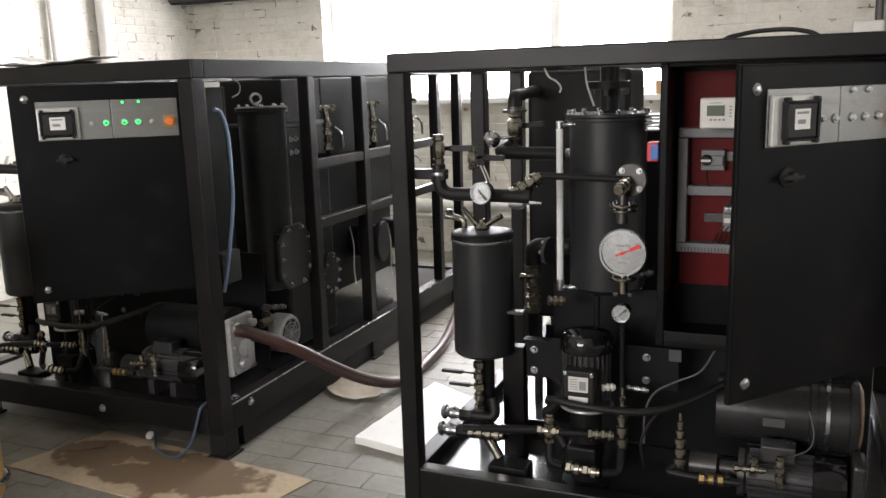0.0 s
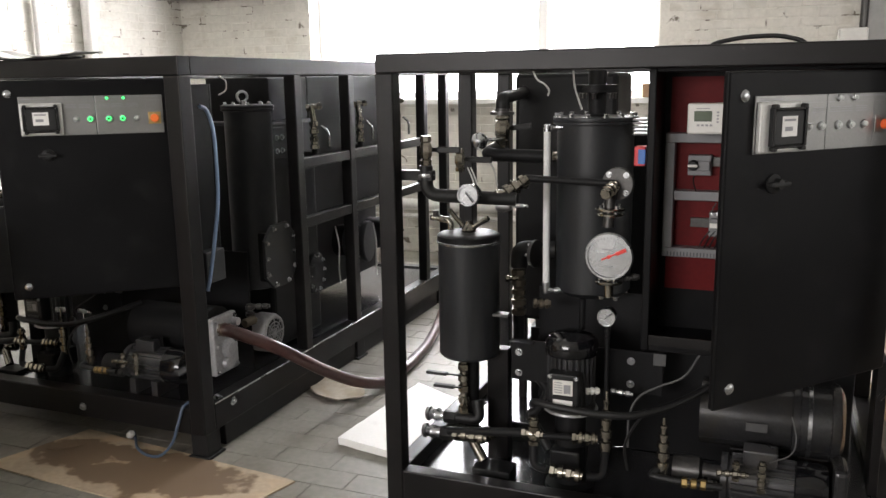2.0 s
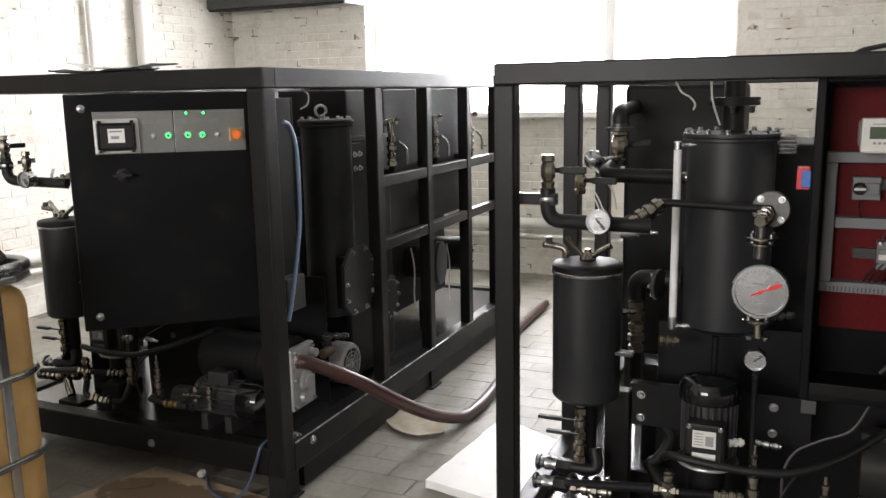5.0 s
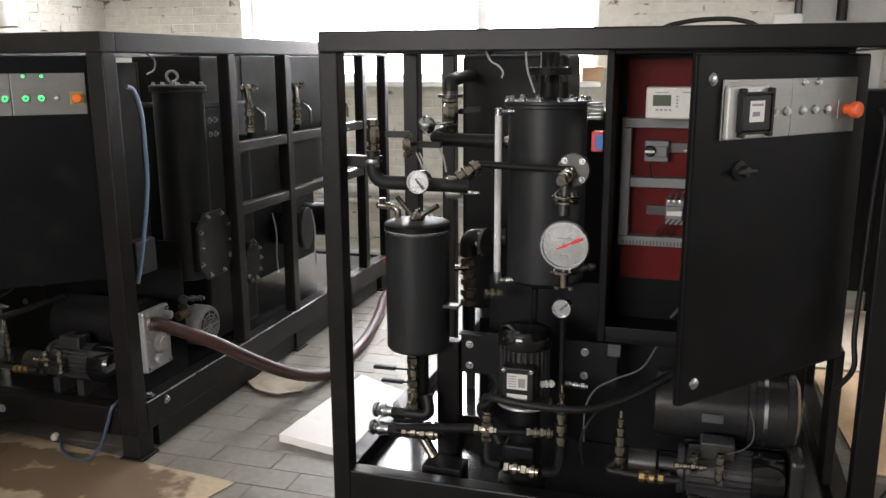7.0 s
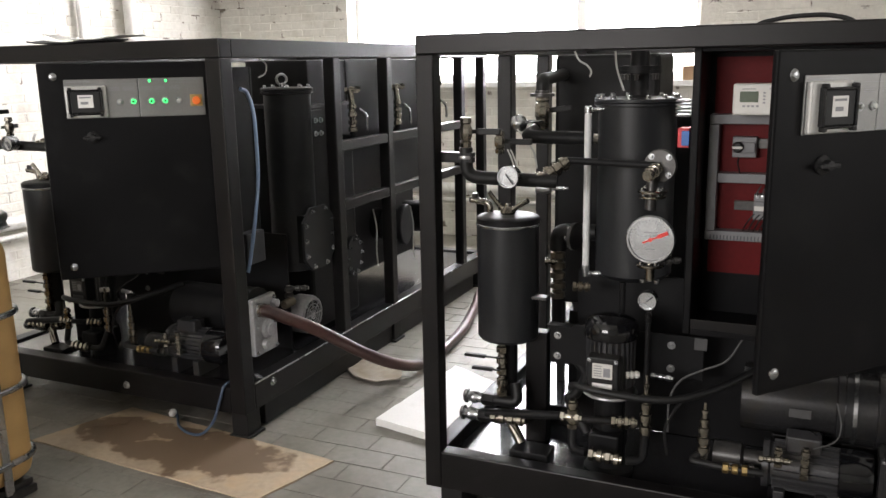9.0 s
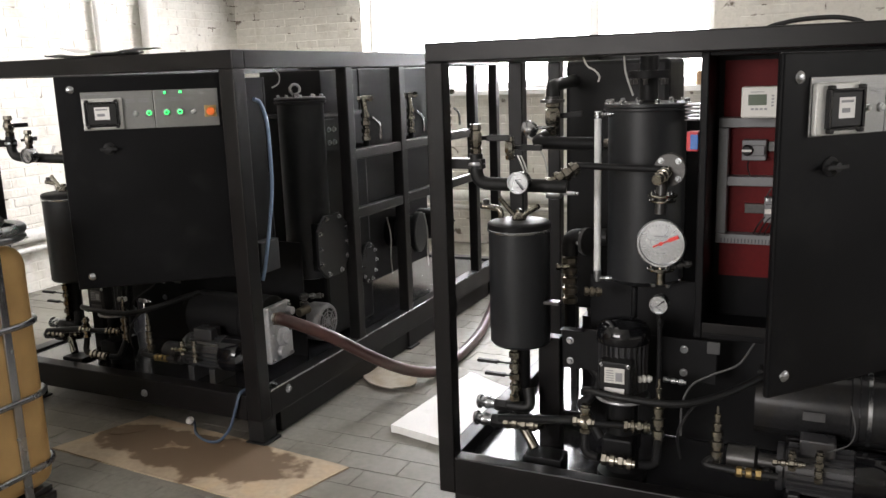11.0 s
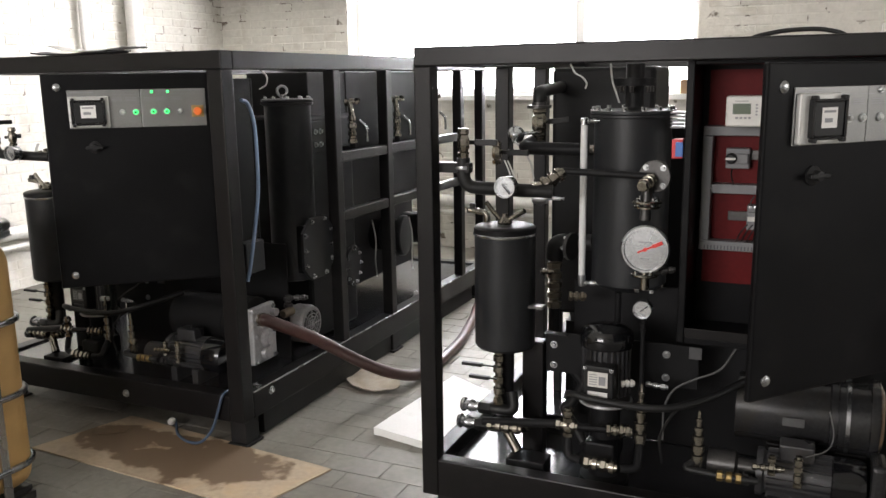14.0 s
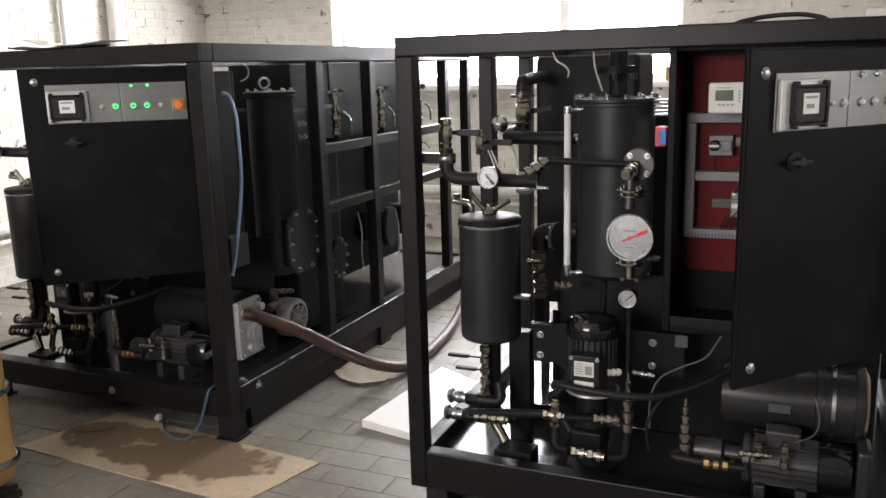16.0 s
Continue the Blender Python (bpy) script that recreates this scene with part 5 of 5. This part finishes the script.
for y in (1.24, 1.80, 2.36):
    part("angle_valve", join(fitting((-0.09, y, 1.33), (-0.09, y, 1.50), 0.022, 4), fitting((-0.13, y - 0.01, 1.56), (-0.05, y + 0.03, 1.57), 0.018, 3), cyl((-0.09, y, 1.49), (-0.10, y, 1.57), 0.016, 12)), NICKEL, u, "nickel angle valve")
    part("valve_handle", sweep([(-0.06, y + 0.03, 1.46), (-0.03, y + 0.05, 1.42), (-0.03, y + 0.06, 1.34)], 0.008, 8), STEEL, u, "bright valve handle")
    part("valve_pipe", pipe([(-0.09, y, 1.33), (-0.09, y, 1.30), (-0.3, y, 1.30)], 0.018, 0.03), DARKTANK, u)
parts("bolt", [hexbolt((-0.139, 0.93 + dy, 1.345 + dz), (1, 0, 0), 0.010, 0.012) for dy in (0, 0.05) for dz in (0, 0.07)], STEEL, u)
part("nut_plate", B((-0.2, -0.139, 0.88, 1.0, 1.30, 1.47), bevel=0.003), DARKTANK, u)
part("loose_wire", sweep([(-0.06, 0.36, 1.735), (-0.055, 0.40, 1.71), (-0.06, 0.40, 1.67), (-0.07, 0.36, 1.65)], 0.0035, 6), GREYWIRE, u)
for y, z in ((1.42, 0.86), (1.92, 0.80), (2.2, 0.62)):
    part("loose_wire", sweep([(-0.08, y, z), (-0.07, y + 0.02, z - 0.12), (-0.07, y + 0.01, z - 0.25), (-0.09, y + 0.06, z - 0.36)], 0.004, 6), GREYWIRE, u)
part("marking_tape", B((-0.03, 0.001, 2.95, 2.965, 0.215, 0.2595), bevel=0), STICKER_RED, u, "red marking tape")
for x, y in ((-0.42, 1.0), (-0.42, 1.6), (-0.42, 2.2)):
    part("heater_saddle", B((x - 0.03, x + 0.03, y + 0.08, y + 0.12, 0.203, 0.37), bevel=0.004), DARKTANK, u)

# extra gear seen only on the standing unit
u = unit_b
part("union_sticker", B((-0.885, -0.85, 0.09, 0.16, 1.418, 1.48), bevel=0.003), STICKER_RED, u, "red plastic plug")
part("blue_sticker", B((-0.872, -0.848, 0.083, 0.0895, 1.425, 1.472), bevel=0.002), BLUE, u)
part("terminal_strip", *[B(*[(-0.945, -0.895, 0.42, 0.50, 1.495 + 0.013 * i, 1.502 + 0.013 * i) for i in range(5)], bevel=0.0015)], DARKSTEEL, u)
part("side_cable", sweep([(-0.085, 0.06, 1.56), (-0.075, 0.03, 1.52), (-0.08, 0.05, 1.35), (-0.085, 0.06, 1.1), (-0.09, 0.06, 0.9), (-0.085, 0.05, 0.80), (-0.12, 0.08, 0.72)], 0.008, 10), RUBBER, u, "black cable beside the hinge")
part("cabinet_leg", B((-0.115, -0.085, 0.20, 0.34, 0.34, 0.80), bevel=0.004), BLACK, u)

# ---- loose things ----
# brown hose from the running unit across the floor
tagged(part("suction_hose", sweep([(-2.44, 3.225, 0.54), (-2.39, 3.235, 0.53), (-2.22, 3.35, 0.432), (-2.10, 3.58, 0.254), (-2.035, 3.80, 0.125), (-1.99, 4.02, 0.045), (-1.975, 4.22, 0.034), (-1.99, 4.50, 0.033), (-2.03, 4.80, 0.033),
                                       (-2.135, 5.25, 0.033), (-2.25, 5.7, 0.033), (-2.28, 6.5, 0.033)], 0.031, 18), HOSE), "thick brown rubber hose lying across the tiled floor", "hose")
tagged(part("hose_fitting", fitting((-2.455, 3.222, 0.54), (-2.40, 3.232, 0.537), 0.03, 3), BRONZE), "dull bronze hose fitting", "fitting")


def sheet(name, outline, z0, z1, material, label, category, wave=0.0, cells=14, seed=1):
    """A lying sheet with the given corners (x, y); its surface is gently buckled."""
    bm = bmesh.new()
    a, b, c, d = [Vector((*p, 0)) for p in outline]
    top = []
    for i in range(cells + 1):
        row = []
        for j in range(cells + 1):
            s, t = i / cells, j / cells
            p = a * (1 - s) * (1 - t) + b * s * (1 - t) + c * s * t + d * (1 - s) * t
            edge = 0.006 * noise.noise((p.x * 14 + seed, p.y * 14, 0.3)) if i in (0, cells) or j in (0, cells) else 0
            p = p + Vector((edge, edge, z1 + wave * (0.5 + 0.5 * noise.noise((p.x * 3.1 + seed, p.y * 3.3, 1.7)))))
            row.append(bm.verts.new(p))
        top.append(row)
    for i in range(cells):
        for j in range(cells):
            bm.faces.new((top[i][j], top[i + 1][j], top[i + 1][j + 1], top[i][j + 1]))
    rim = [top[i][0] for i in range(cells + 1)] + [top[cells][j] for j in range(1, cells + 1)] + [top[i][cells] for i in range(cells - 1, -1, -1)] + [top[0][j] for j in range(cells - 1, 0, -1)]
    low = [bm.verts.new((v.co.x, v.co.y, z0)) for v in rim]
    for i in range(len(rim)):
        j = (i + 1) % len(rim)
        bm.faces.new((rim[i], rim[j], low[j], low[i]))
    bm.faces.new(low)
    return tagged(part(name, bm, material, smooth=True), label, category)


stained = sheet("cardboard_sheet", [(-3.30, 2.55), (-1.98, 2.47), (-1.865, 2.895), (-3.14, 3.03)], 0.0005, 0.005, CARDWET, "oil-stained brown cardboard sheet on the floor", "cardboard", 0.004, seed=3)
def scrap(rim, thick, lift, material, label):
    """A torn card with a ragged rim whose front edge stands a little off the floor."""
    pts = smooth_path([(x, y, 0) for x, y in rim + rim[:1]], 6)[:-1]
    mid = sum(pts, Vector()) / len(pts)
    bm = bmesh.new()
    layers = []
    for dz in (0.0, thick):
        rings = []
        for f in (1.0, 0.72, 0.4):
            ring = []
            for i, p in enumerate(pts):
                q = mid + (p - mid) * (f + (0.018 * noise.noise((i * 1.7, 3.1, 0.4)) if f == 1.0 else 0))
                h = lift * f * f * (0.35 + 0.65 * abs(noise.noise((q.x * 6, q.y * 6, 2.2))))
                ring.append(bm.verts.new((q.x, q.y, 0.001 + dz + h)))
            rings.append(ring)
        hub = bm.verts.new((mid.x, mid.y, 0.001 + dz))
        n = len(pts)
        for a, b in zip(rings, rings[1:]):
            for i in range(n):
                bm.faces.new((a[i], a[(i + 1) % n], b[(i + 1) % n], b[i]))
        for i in range(n):
            bm.faces.new((rings[-1][i], rings[-1][(i + 1) % n], hub))
        layers.append(rings[0])
    lo, hi = layers
    for i in range(len(lo)):
        j = (i + 1) % len(lo)
        bm.faces.new((lo[i], lo[j], hi[j], hi[i]))
    return tagged(part("cardboard_scrap", bm, material, smooth=True), label, "cardboard")


scrap([(-2.46, 4.02), (-2.40, 3.92), (-2.31, 3.83), (-2.20, 3.775), (-2.10, 3.79), (-2.035, 3.845), (-2.05, 3.93), (-2.13, 4.04), (-2.28, 4.14), (-2.42, 4.14)], 0.003, 0.028, CARDDUST, "small torn dusty cardboard piece on the floor")
sheet("foam_board", [(-1.872, 3.30), (-1.285, 3.19), (-1.285, 3.84), (-1.80, 4.10)], 0.0005, 0.036, FOAM, "thick white foam board lying on the floor", "foam board", 0.003, seed=5)
sheet("cardboard_sheet", [(0.62, 3.72), (2.3, 3.55), (2.4, 4.95), (0.55, 4.96)], 0.0005, 0.006, CARD, "large flattened brown cardboard sheet on the floor", "cardboard", 0.006, seed=11)
sheet("cardboard_sheet", [(0.5, 5.0), (2.1, 4.985), (2.2, 6.1), (0.6, 6.3)], 0.0005, 0.006, CARDPALE, "pale dusty cardboard sheet on the floor", "cardboard", 0.008, seed=14)
tagged(part("floor_cable", sweep([(0.55, 3.25, 0.008), (0.62, 3.42, 0.008), (0.72, 3.60, 0.015), (0.9, 3.72, 0.015), (1.2, 3.74, 0.015), (1.7, 3.6, 0.015)], 0.0075, 8), RUBBER), "black cable curving over the floor", "cable")
tagged(part("thin_floor_cable", sweep([(0.95, 5.5, 0.013), (1.0, 5.3, 0.013), (1.1, 5.15, 0.013), (1.3, 5.08, 0.013), (1.6, 5.1, 0.013)], 0.006, 8), GREYWIRE), "pale thin cable on the cardboard", "cable")
tagged(part("tin", L((1.42, 5.45, 0.012), (0, 0, 1), [(0, 0.07), (0.06, 0.07), (0.06, 0.075), (0.1, 0.075), (0.1, 0.06)], 24), STICKER_RED), "small red tin on the floor", "tin")
# plug with its lead under the running unit
pl = tagged(anchor("blue_lead", -2.84, 2.985, 0), "pale blue lead with a white plug by the machine", "cable")
part("lead", sweep([(0.40, -0.03, 0.275), (0.395, -0.08, 0.262), (0.375, -0.094, 0.19), (0.335, -0.10, 0.09), (0.27, -0.11, 0.022), (0.19, -0.11, 0.012), (0.09, -0.06, 0.012), (0.03, 0.0, 0.02), (0.005, 0.02, 0.045)], 0.007, 8), LEAD, pl)
part("plug", L((-0.01, 0.0, 0.03), (0.6, -0.2, 0.5), [(0, 0.008), (0.01, 0.017), (0.03, 0.018), (0.045, 0.01)], 14), WHITEP, pl, "white plug")

# sacking and card on top of the running unit


def sacking(x0, x1, y0, y1, z, lift, seed, t=0.003):
    """A thin crumpled sheet whose ends curl up."""
    bm = bmesh.new()
    nx, ny, layers = 26, 12, []
    for dz in (0, t):
        g = []
        for i in range(nx + 1):
            row = []
            for j in range(ny + 1):
                s, q = i / nx, j / ny
                x, y = x0 + (x1 - x0) * s, y0 + (y1 - y0) * q
                h = lift * (0.55 * abs(2 * s - 1) ** 4 + 1.2 * max(0.0, noise.noise((x * 5 + seed, y * 6, 0.2))) + 0.35 * max(0.0, noise.noise((x * 13, y * 12 + seed, 0.9))))
                row.append(bm.verts.new((x + 0.012 * noise.noise((y * 9, seed, 0.5)), y + 0.02 * noise.noise((x * 8, seed, 0.1)), z + dz + h)))
            g.append(row)
        layers.append(g)
    for g in layers:
        for i in range(nx):
            for j in range(ny):
                bm.faces.new((g[i][j], g[i + 1][j], g[i + 1][j + 1], g[i][j + 1]))
    lo, hi = layers
    rim = [(i, 0) for i in range(nx)] + [(nx, j) for j in range(ny)] + [(i, ny) for i in range(nx, 0, -1)] + [(0, j) for j in range(ny, 0, -1)]
    for (a, b), (c, d) in zip(rim, rim[1:] + rim[:1]):
        bm.faces.new((lo[a][b], lo[c][d], hi[c][d], hi[a][b]))
    return bm


flap = part("torn_flap", xf(sacking(-0.085, 0.085, -0.02, 0.02, 0, 0.012, 5, 0.002), pose(-3.085, 2.82, 0.0085, 0, 0, 28)), CARDWET, stained, "torn lifted edge")
tagged(part("plastic_sack", sacking(-3.45, -2.95, 2.905, 3.06, 1.8185, 0.017, 3, 0.006), RUBBER), "crumpled black plastic sack lying on the machine frame", "sack")
tagged(part("crumpled_paper", sacking(-3.36, -2.88, 2.93, 3.09, 1.834, 0.024, 9, 0.003), PAPER), "crumpled white packing paper on the black sack", "paper")
tagged(part("black_hose_bow", sweep([(-0.30, 3.585, 1.70), (-0.28, 3.59, 1.81), (-0.2, 3.6, 1.84), (-0.1, 3.6, 1.85), (0.0, 3.6, 1.845), (0.08, 3.59, 1.81), (0.11, 3.59, 1.70)], 0.009, 10), RUBBER), "black hose bowed over the machine", "hose")

# caged plastic tank
ibc = tagged(anchor("caged_liquid_tank", -3.36, 1.66, 0), "yellowed plastic liquid tank in a galvanised tube cage", "tank")
bm = B((-0.49, 0.49, -0.59, 0.59, 0.06, 1.09), bevel=0)
bmesh.ops.bevel(bm, geom=bm.edges[:], offset=0.085, segments=6, affect="EDGES", profile=0.5)
part("tank_body", bm, IBCPLASTIC, ibc, "yellowed plastic tank body", True)
def ring_path(z, ex, ey, r=0.12):
    p = []
    for cx, cy, a0 in ((ex - r, ey - r, 0), (-ex + r, ey - r, 90), (-ex + r, -ey + r, 180), (ex - r, -ey + r, 270)):
        for k in range(7):
            a = radians(a0 + 15 * k)
            p.append((cx + r * math.cos(a), cy + r * math.sin(a), z))
    return p + [p[0]]
for z, r in ((1.150, 0.02), (1.117, 0.016), (0.775, 0.0135), (0.475, 0.0135), (0.177, 0.0135)):
    part("cage_ring", sweep(ring_path(z, 0.505, 0.605), r, 10, smooth=False), STEEL, ibc)
for y in (-0.45, -0.15, 0.15, 0.42):
    for s in (-1, 1):
        part("cage_upright", B((s * 0.499 - 0.007, s * 0.499 + 0.007, y - 0.018, y + 0.018, 0.05, 1.13), bevel=0.004), STEEL, ibc)
for x in (-0.3, 0.0, 0.3):
    for s in (-1, 1):
        part("cage_upright", B((x - 0.018, x + 0.018, s * 0.599 - 0.007, s * 0.599 + 0.007, 0.05, 1.13), bevel=0.004), STEEL, ibc)
part("pallet", B((-0.46, 0.46, -0.56, 0.56, 0.035, 0.058), *[(x - 0.06, x + 0.06, y - 0.06, y + 0.06, 0, 0.035) for x in (-0.42, 0, 0.42) for y in (-0.5, 0, 0.5)], bevel=0.004), DARKSTEEL, ibc)
part("tank_lid", L((0, 0, 1.085), (0, 0, 1), [(0, 0.11), (0.03, 0.11), (0.035, 0.09)], 24), RUBBER, ibc)
# work things lying on the tank
film = tagged(part("torn_film", xf(sacking(-0.30, 0.30, -0.035, 0.045, 0, 0.03, 21, 0.0015), pose(-2.915, 1.93, 1.091, 0, 0, 84)), PAPER), "crumpled strip of torn white film on the tank", "plastic film")
tagged(part("black_sheet", xf(sacking(-0.50, 0.50, -0.40, 0.40, 0, 0.035, 31, 0.003), pose(-3.36, 1.70, 1.094, 0, 0, 90)), RUBBER), "crumpled black plastic sheet over the tank", "plastic sheet")
tagged(part("black_rag", xf(sacking(-0.20, 0.20, -0.15, 0.15, 0, 0.05, 15, 0.008), pose(-3.14, 2.06, 1.136, 0, 0, 66)), RUBBER), "crumpled black rag lying on the tank", "rag")
tagged(part("orange_hose_end", L((-2.965, 1.99, 1.162), (0.5, -0.8, 0.05), [(0, 0.018), (0, 0.027), (0.06, 0.027), (0.063, 0.024), (0.063, 0.019), (0.01, 0.018)], 20), ORANGEGLOVE), "short orange hose end on the tank", "hose")
tagged(part("pipe_offcut", L((-3.02, 1.93, 1.165), (0.42, 1.0, 0.02), [(0, 0.018), (0, 0.024), (0.21, 0.024), (0.213, 0.022), (0.213, 0.018), (0.05, 0.017)], 20), DUCT), "grey plastic pipe offcut on the tank", "pipe")

# further machine seen past the standing unit, and a leaning board
c = tagged(anchor("switch_cabinet", 0.80, 6.0, 0), "black switch cabinet standing on legs by the wall", "cabinet")
part("cabinet_body", B((-0.36, 0.33, 0, 0.35, 0.21, 1.51), bevel=0.008), PANEL, c)
part("cabinet_door", B((-0.355, 0.325, -0.022, -0.002, 0.215, 1.505), bevel=0.005), PANEL, c)
parts("corner_screw", [L((0.27, -0.022, z), (0, -1, 0), [(0, 0.018), (0.006, 0.018), (0.008, 0.01), (0.008, 0)], 16) for z in (1.40, 0.72)], STEEL, c)
for x in (-0.34, 0.24):
    for y in (0.02, 0.28):
        part("leg", B((x, x + 0.06, y, y + 0.05, 0, 0.21), bevel=0.004), BLACK, c)
tagged(part("leaning_board", xf(B((-0.95, 0.95, -0.012, 0.012, -0.12, 0.12), bevel=0.003), pose(1.84, 6.2, 0.727, 0, 42, 0)), BOARD), "tan plank leaning against the switch cabinet", "board")
tagged(part("sill_box", xf(B((-0.09, 0.09, -0.06, 0.06, 0, 0.12), bevel=0.004), pose(-1.05, 7.66, 1.525, 0, 0, 14)), CARD), "small carton on the window sill", "carton")

# ---- bricks and tiles ----
def brick_mesh(name, sx, sy, sz, ch):
    """A slab with chamfered top rim: sx by sy, face up at sz."""
    v, f = [], []
    for x, y in ((0, 0), (sx, 0), (sx, sy), (0, sy)):
        v.append((x, y, 0))
    for x, y in ((0, 0), (sx, 0), (sx, sy), (0, sy)):
        v.append((x, y, sz - ch))
    for x, y in ((ch, ch), (sx - ch, ch), (sx - ch, sy - ch), (ch, sy - ch)):
        v.append((x, y, sz))
    for i in range(4):
        j = (i + 1) % 4
        f += [(i, j, 4 + j, 4 + i), (4 + i, 4 + j, 8 + j, 8 + i)]
    f.append((8, 9, 10, 11))
    return v, f


def lay(name, parent, material, rows, near, tilt, stuff_label):
    """Pieces from rows of (matrix, sx, sy, sz): the 300 that near() picks are objects, the rest one joined mesh."""
    meshes, count, vs, fs = {}, 0, [], []
    for m, sx, sy, sz in rows:
        m = m @ pose(0, 0, 0, random.uniform(-tilt, tilt), random.uniform(-tilt, tilt), random.uniform(-tilt, tilt) * 0.6)
        v, f = brick_mesh(name, sx, sy, sz, 0.0032 if name == "brick" else 0.0012)
        if count < 300 and near(m.translation):
            key = (round(sx, 3), round(sy, 3), round(sz, 4))
            if key not in meshes:
                me = bpy.data.meshes.new(name)
                me.from_pydata(v, [], f)
                me.materials.append(material)
                meshes[key] = me
            ob = new(name, meshes[key])
            ob.parent = parent
            ob.matrix_local = m
            count += 1
        else:
            k = len(vs)
            vs += [tuple(m @ Vector(p)) for p in v]
            fs += [tuple(k + i for i in q) for q in f]
    me = bpy.data.meshes.new(name + "_rest")
    me.from_pydata(vs, [], fs)
    me.materials.append(material)
    ob = new(name + "_rest", me)
    ob.parent = parent
    return tagged(ob, stuff_label, kind="stuff")


rng = random.Random(4)
BL, BH, J = 0.254, 0.070, 0.010
rows = []
for k in range(int(2.95 / (BH + J))):
    z = k * (BH + J) + 0.01
    y = Y_NORTH - (0.13 if k % 2 else 0.26)
    while y > 3.2:
        proud = rng.choice((0.0015, 0.003, 0.0045))
        rows.append((Matrix(((0, 0, 1, X_WEST), (1, 0, 0, y), (0, 1, 0, z), (0, 0, 0, 1))), BL, BH, proud))
        y -= BL + J
lay("brick", wall_west, BRICKWHITE, rows, lambda p: 4.0 < p.y < 6.3 and p.z < 2.3, 0.5, "whitewashed bricks")
rows = []
for k in range(int(2.95 / (BH + J))):
    z = k * (BH + J) + 0.01
    x = X_WEST + (0.0 if k % 2 else 0.13)
    while x < 3.0:
        if not (z + BH > WIN[2] - 0.05 and WIN[0] - BL - 0.01 < x < WIN[1] + 0.01):
            proud = rng.choice((0.0015, 0.003, 0.0045))
            rows.append((Matrix(((1, 0, 0, x), (0, 0, -1, Y_NORTH), (0, 1, 0, z), (0, 0, 0, 1))), BL, BH, proud))
        x += BL + J
lay("brick", wall_north, BRICKWHITE, rows, lambda p: (-3.2 < p.x < -1.4 and p.z < 1.6) or (-6.0 < p.x < -4.6 and p.z > 1.6), 0.5, "whitewashed bricks")
rows = []
TX, TY, G = 0.296, 0.148, 0.0024
i, y = 0, -0.2 - 27 * TY
while y < Y_NORTH - 0.02:
    x = X_WEST + (0.148 if i % 2 else 0.0)
    while x < X_EAST - 0.02:
        rows.append((Matrix.Translation((x, y, -0.0035)), min(TX, X_EAST - x) - G, min(TY, Y_NORTH - y) - G, 0.0035 + rng.uniform(-0.0015, 0.0)))
        x += TX
    y += TY
    i += 1
lay("floor_tile", floor, FLOORTILE, rows, lambda p: -2.6 < p.x < -0.9 and 2.3 < p.y < 7.0, 0.15, "worn grey floor tiles")
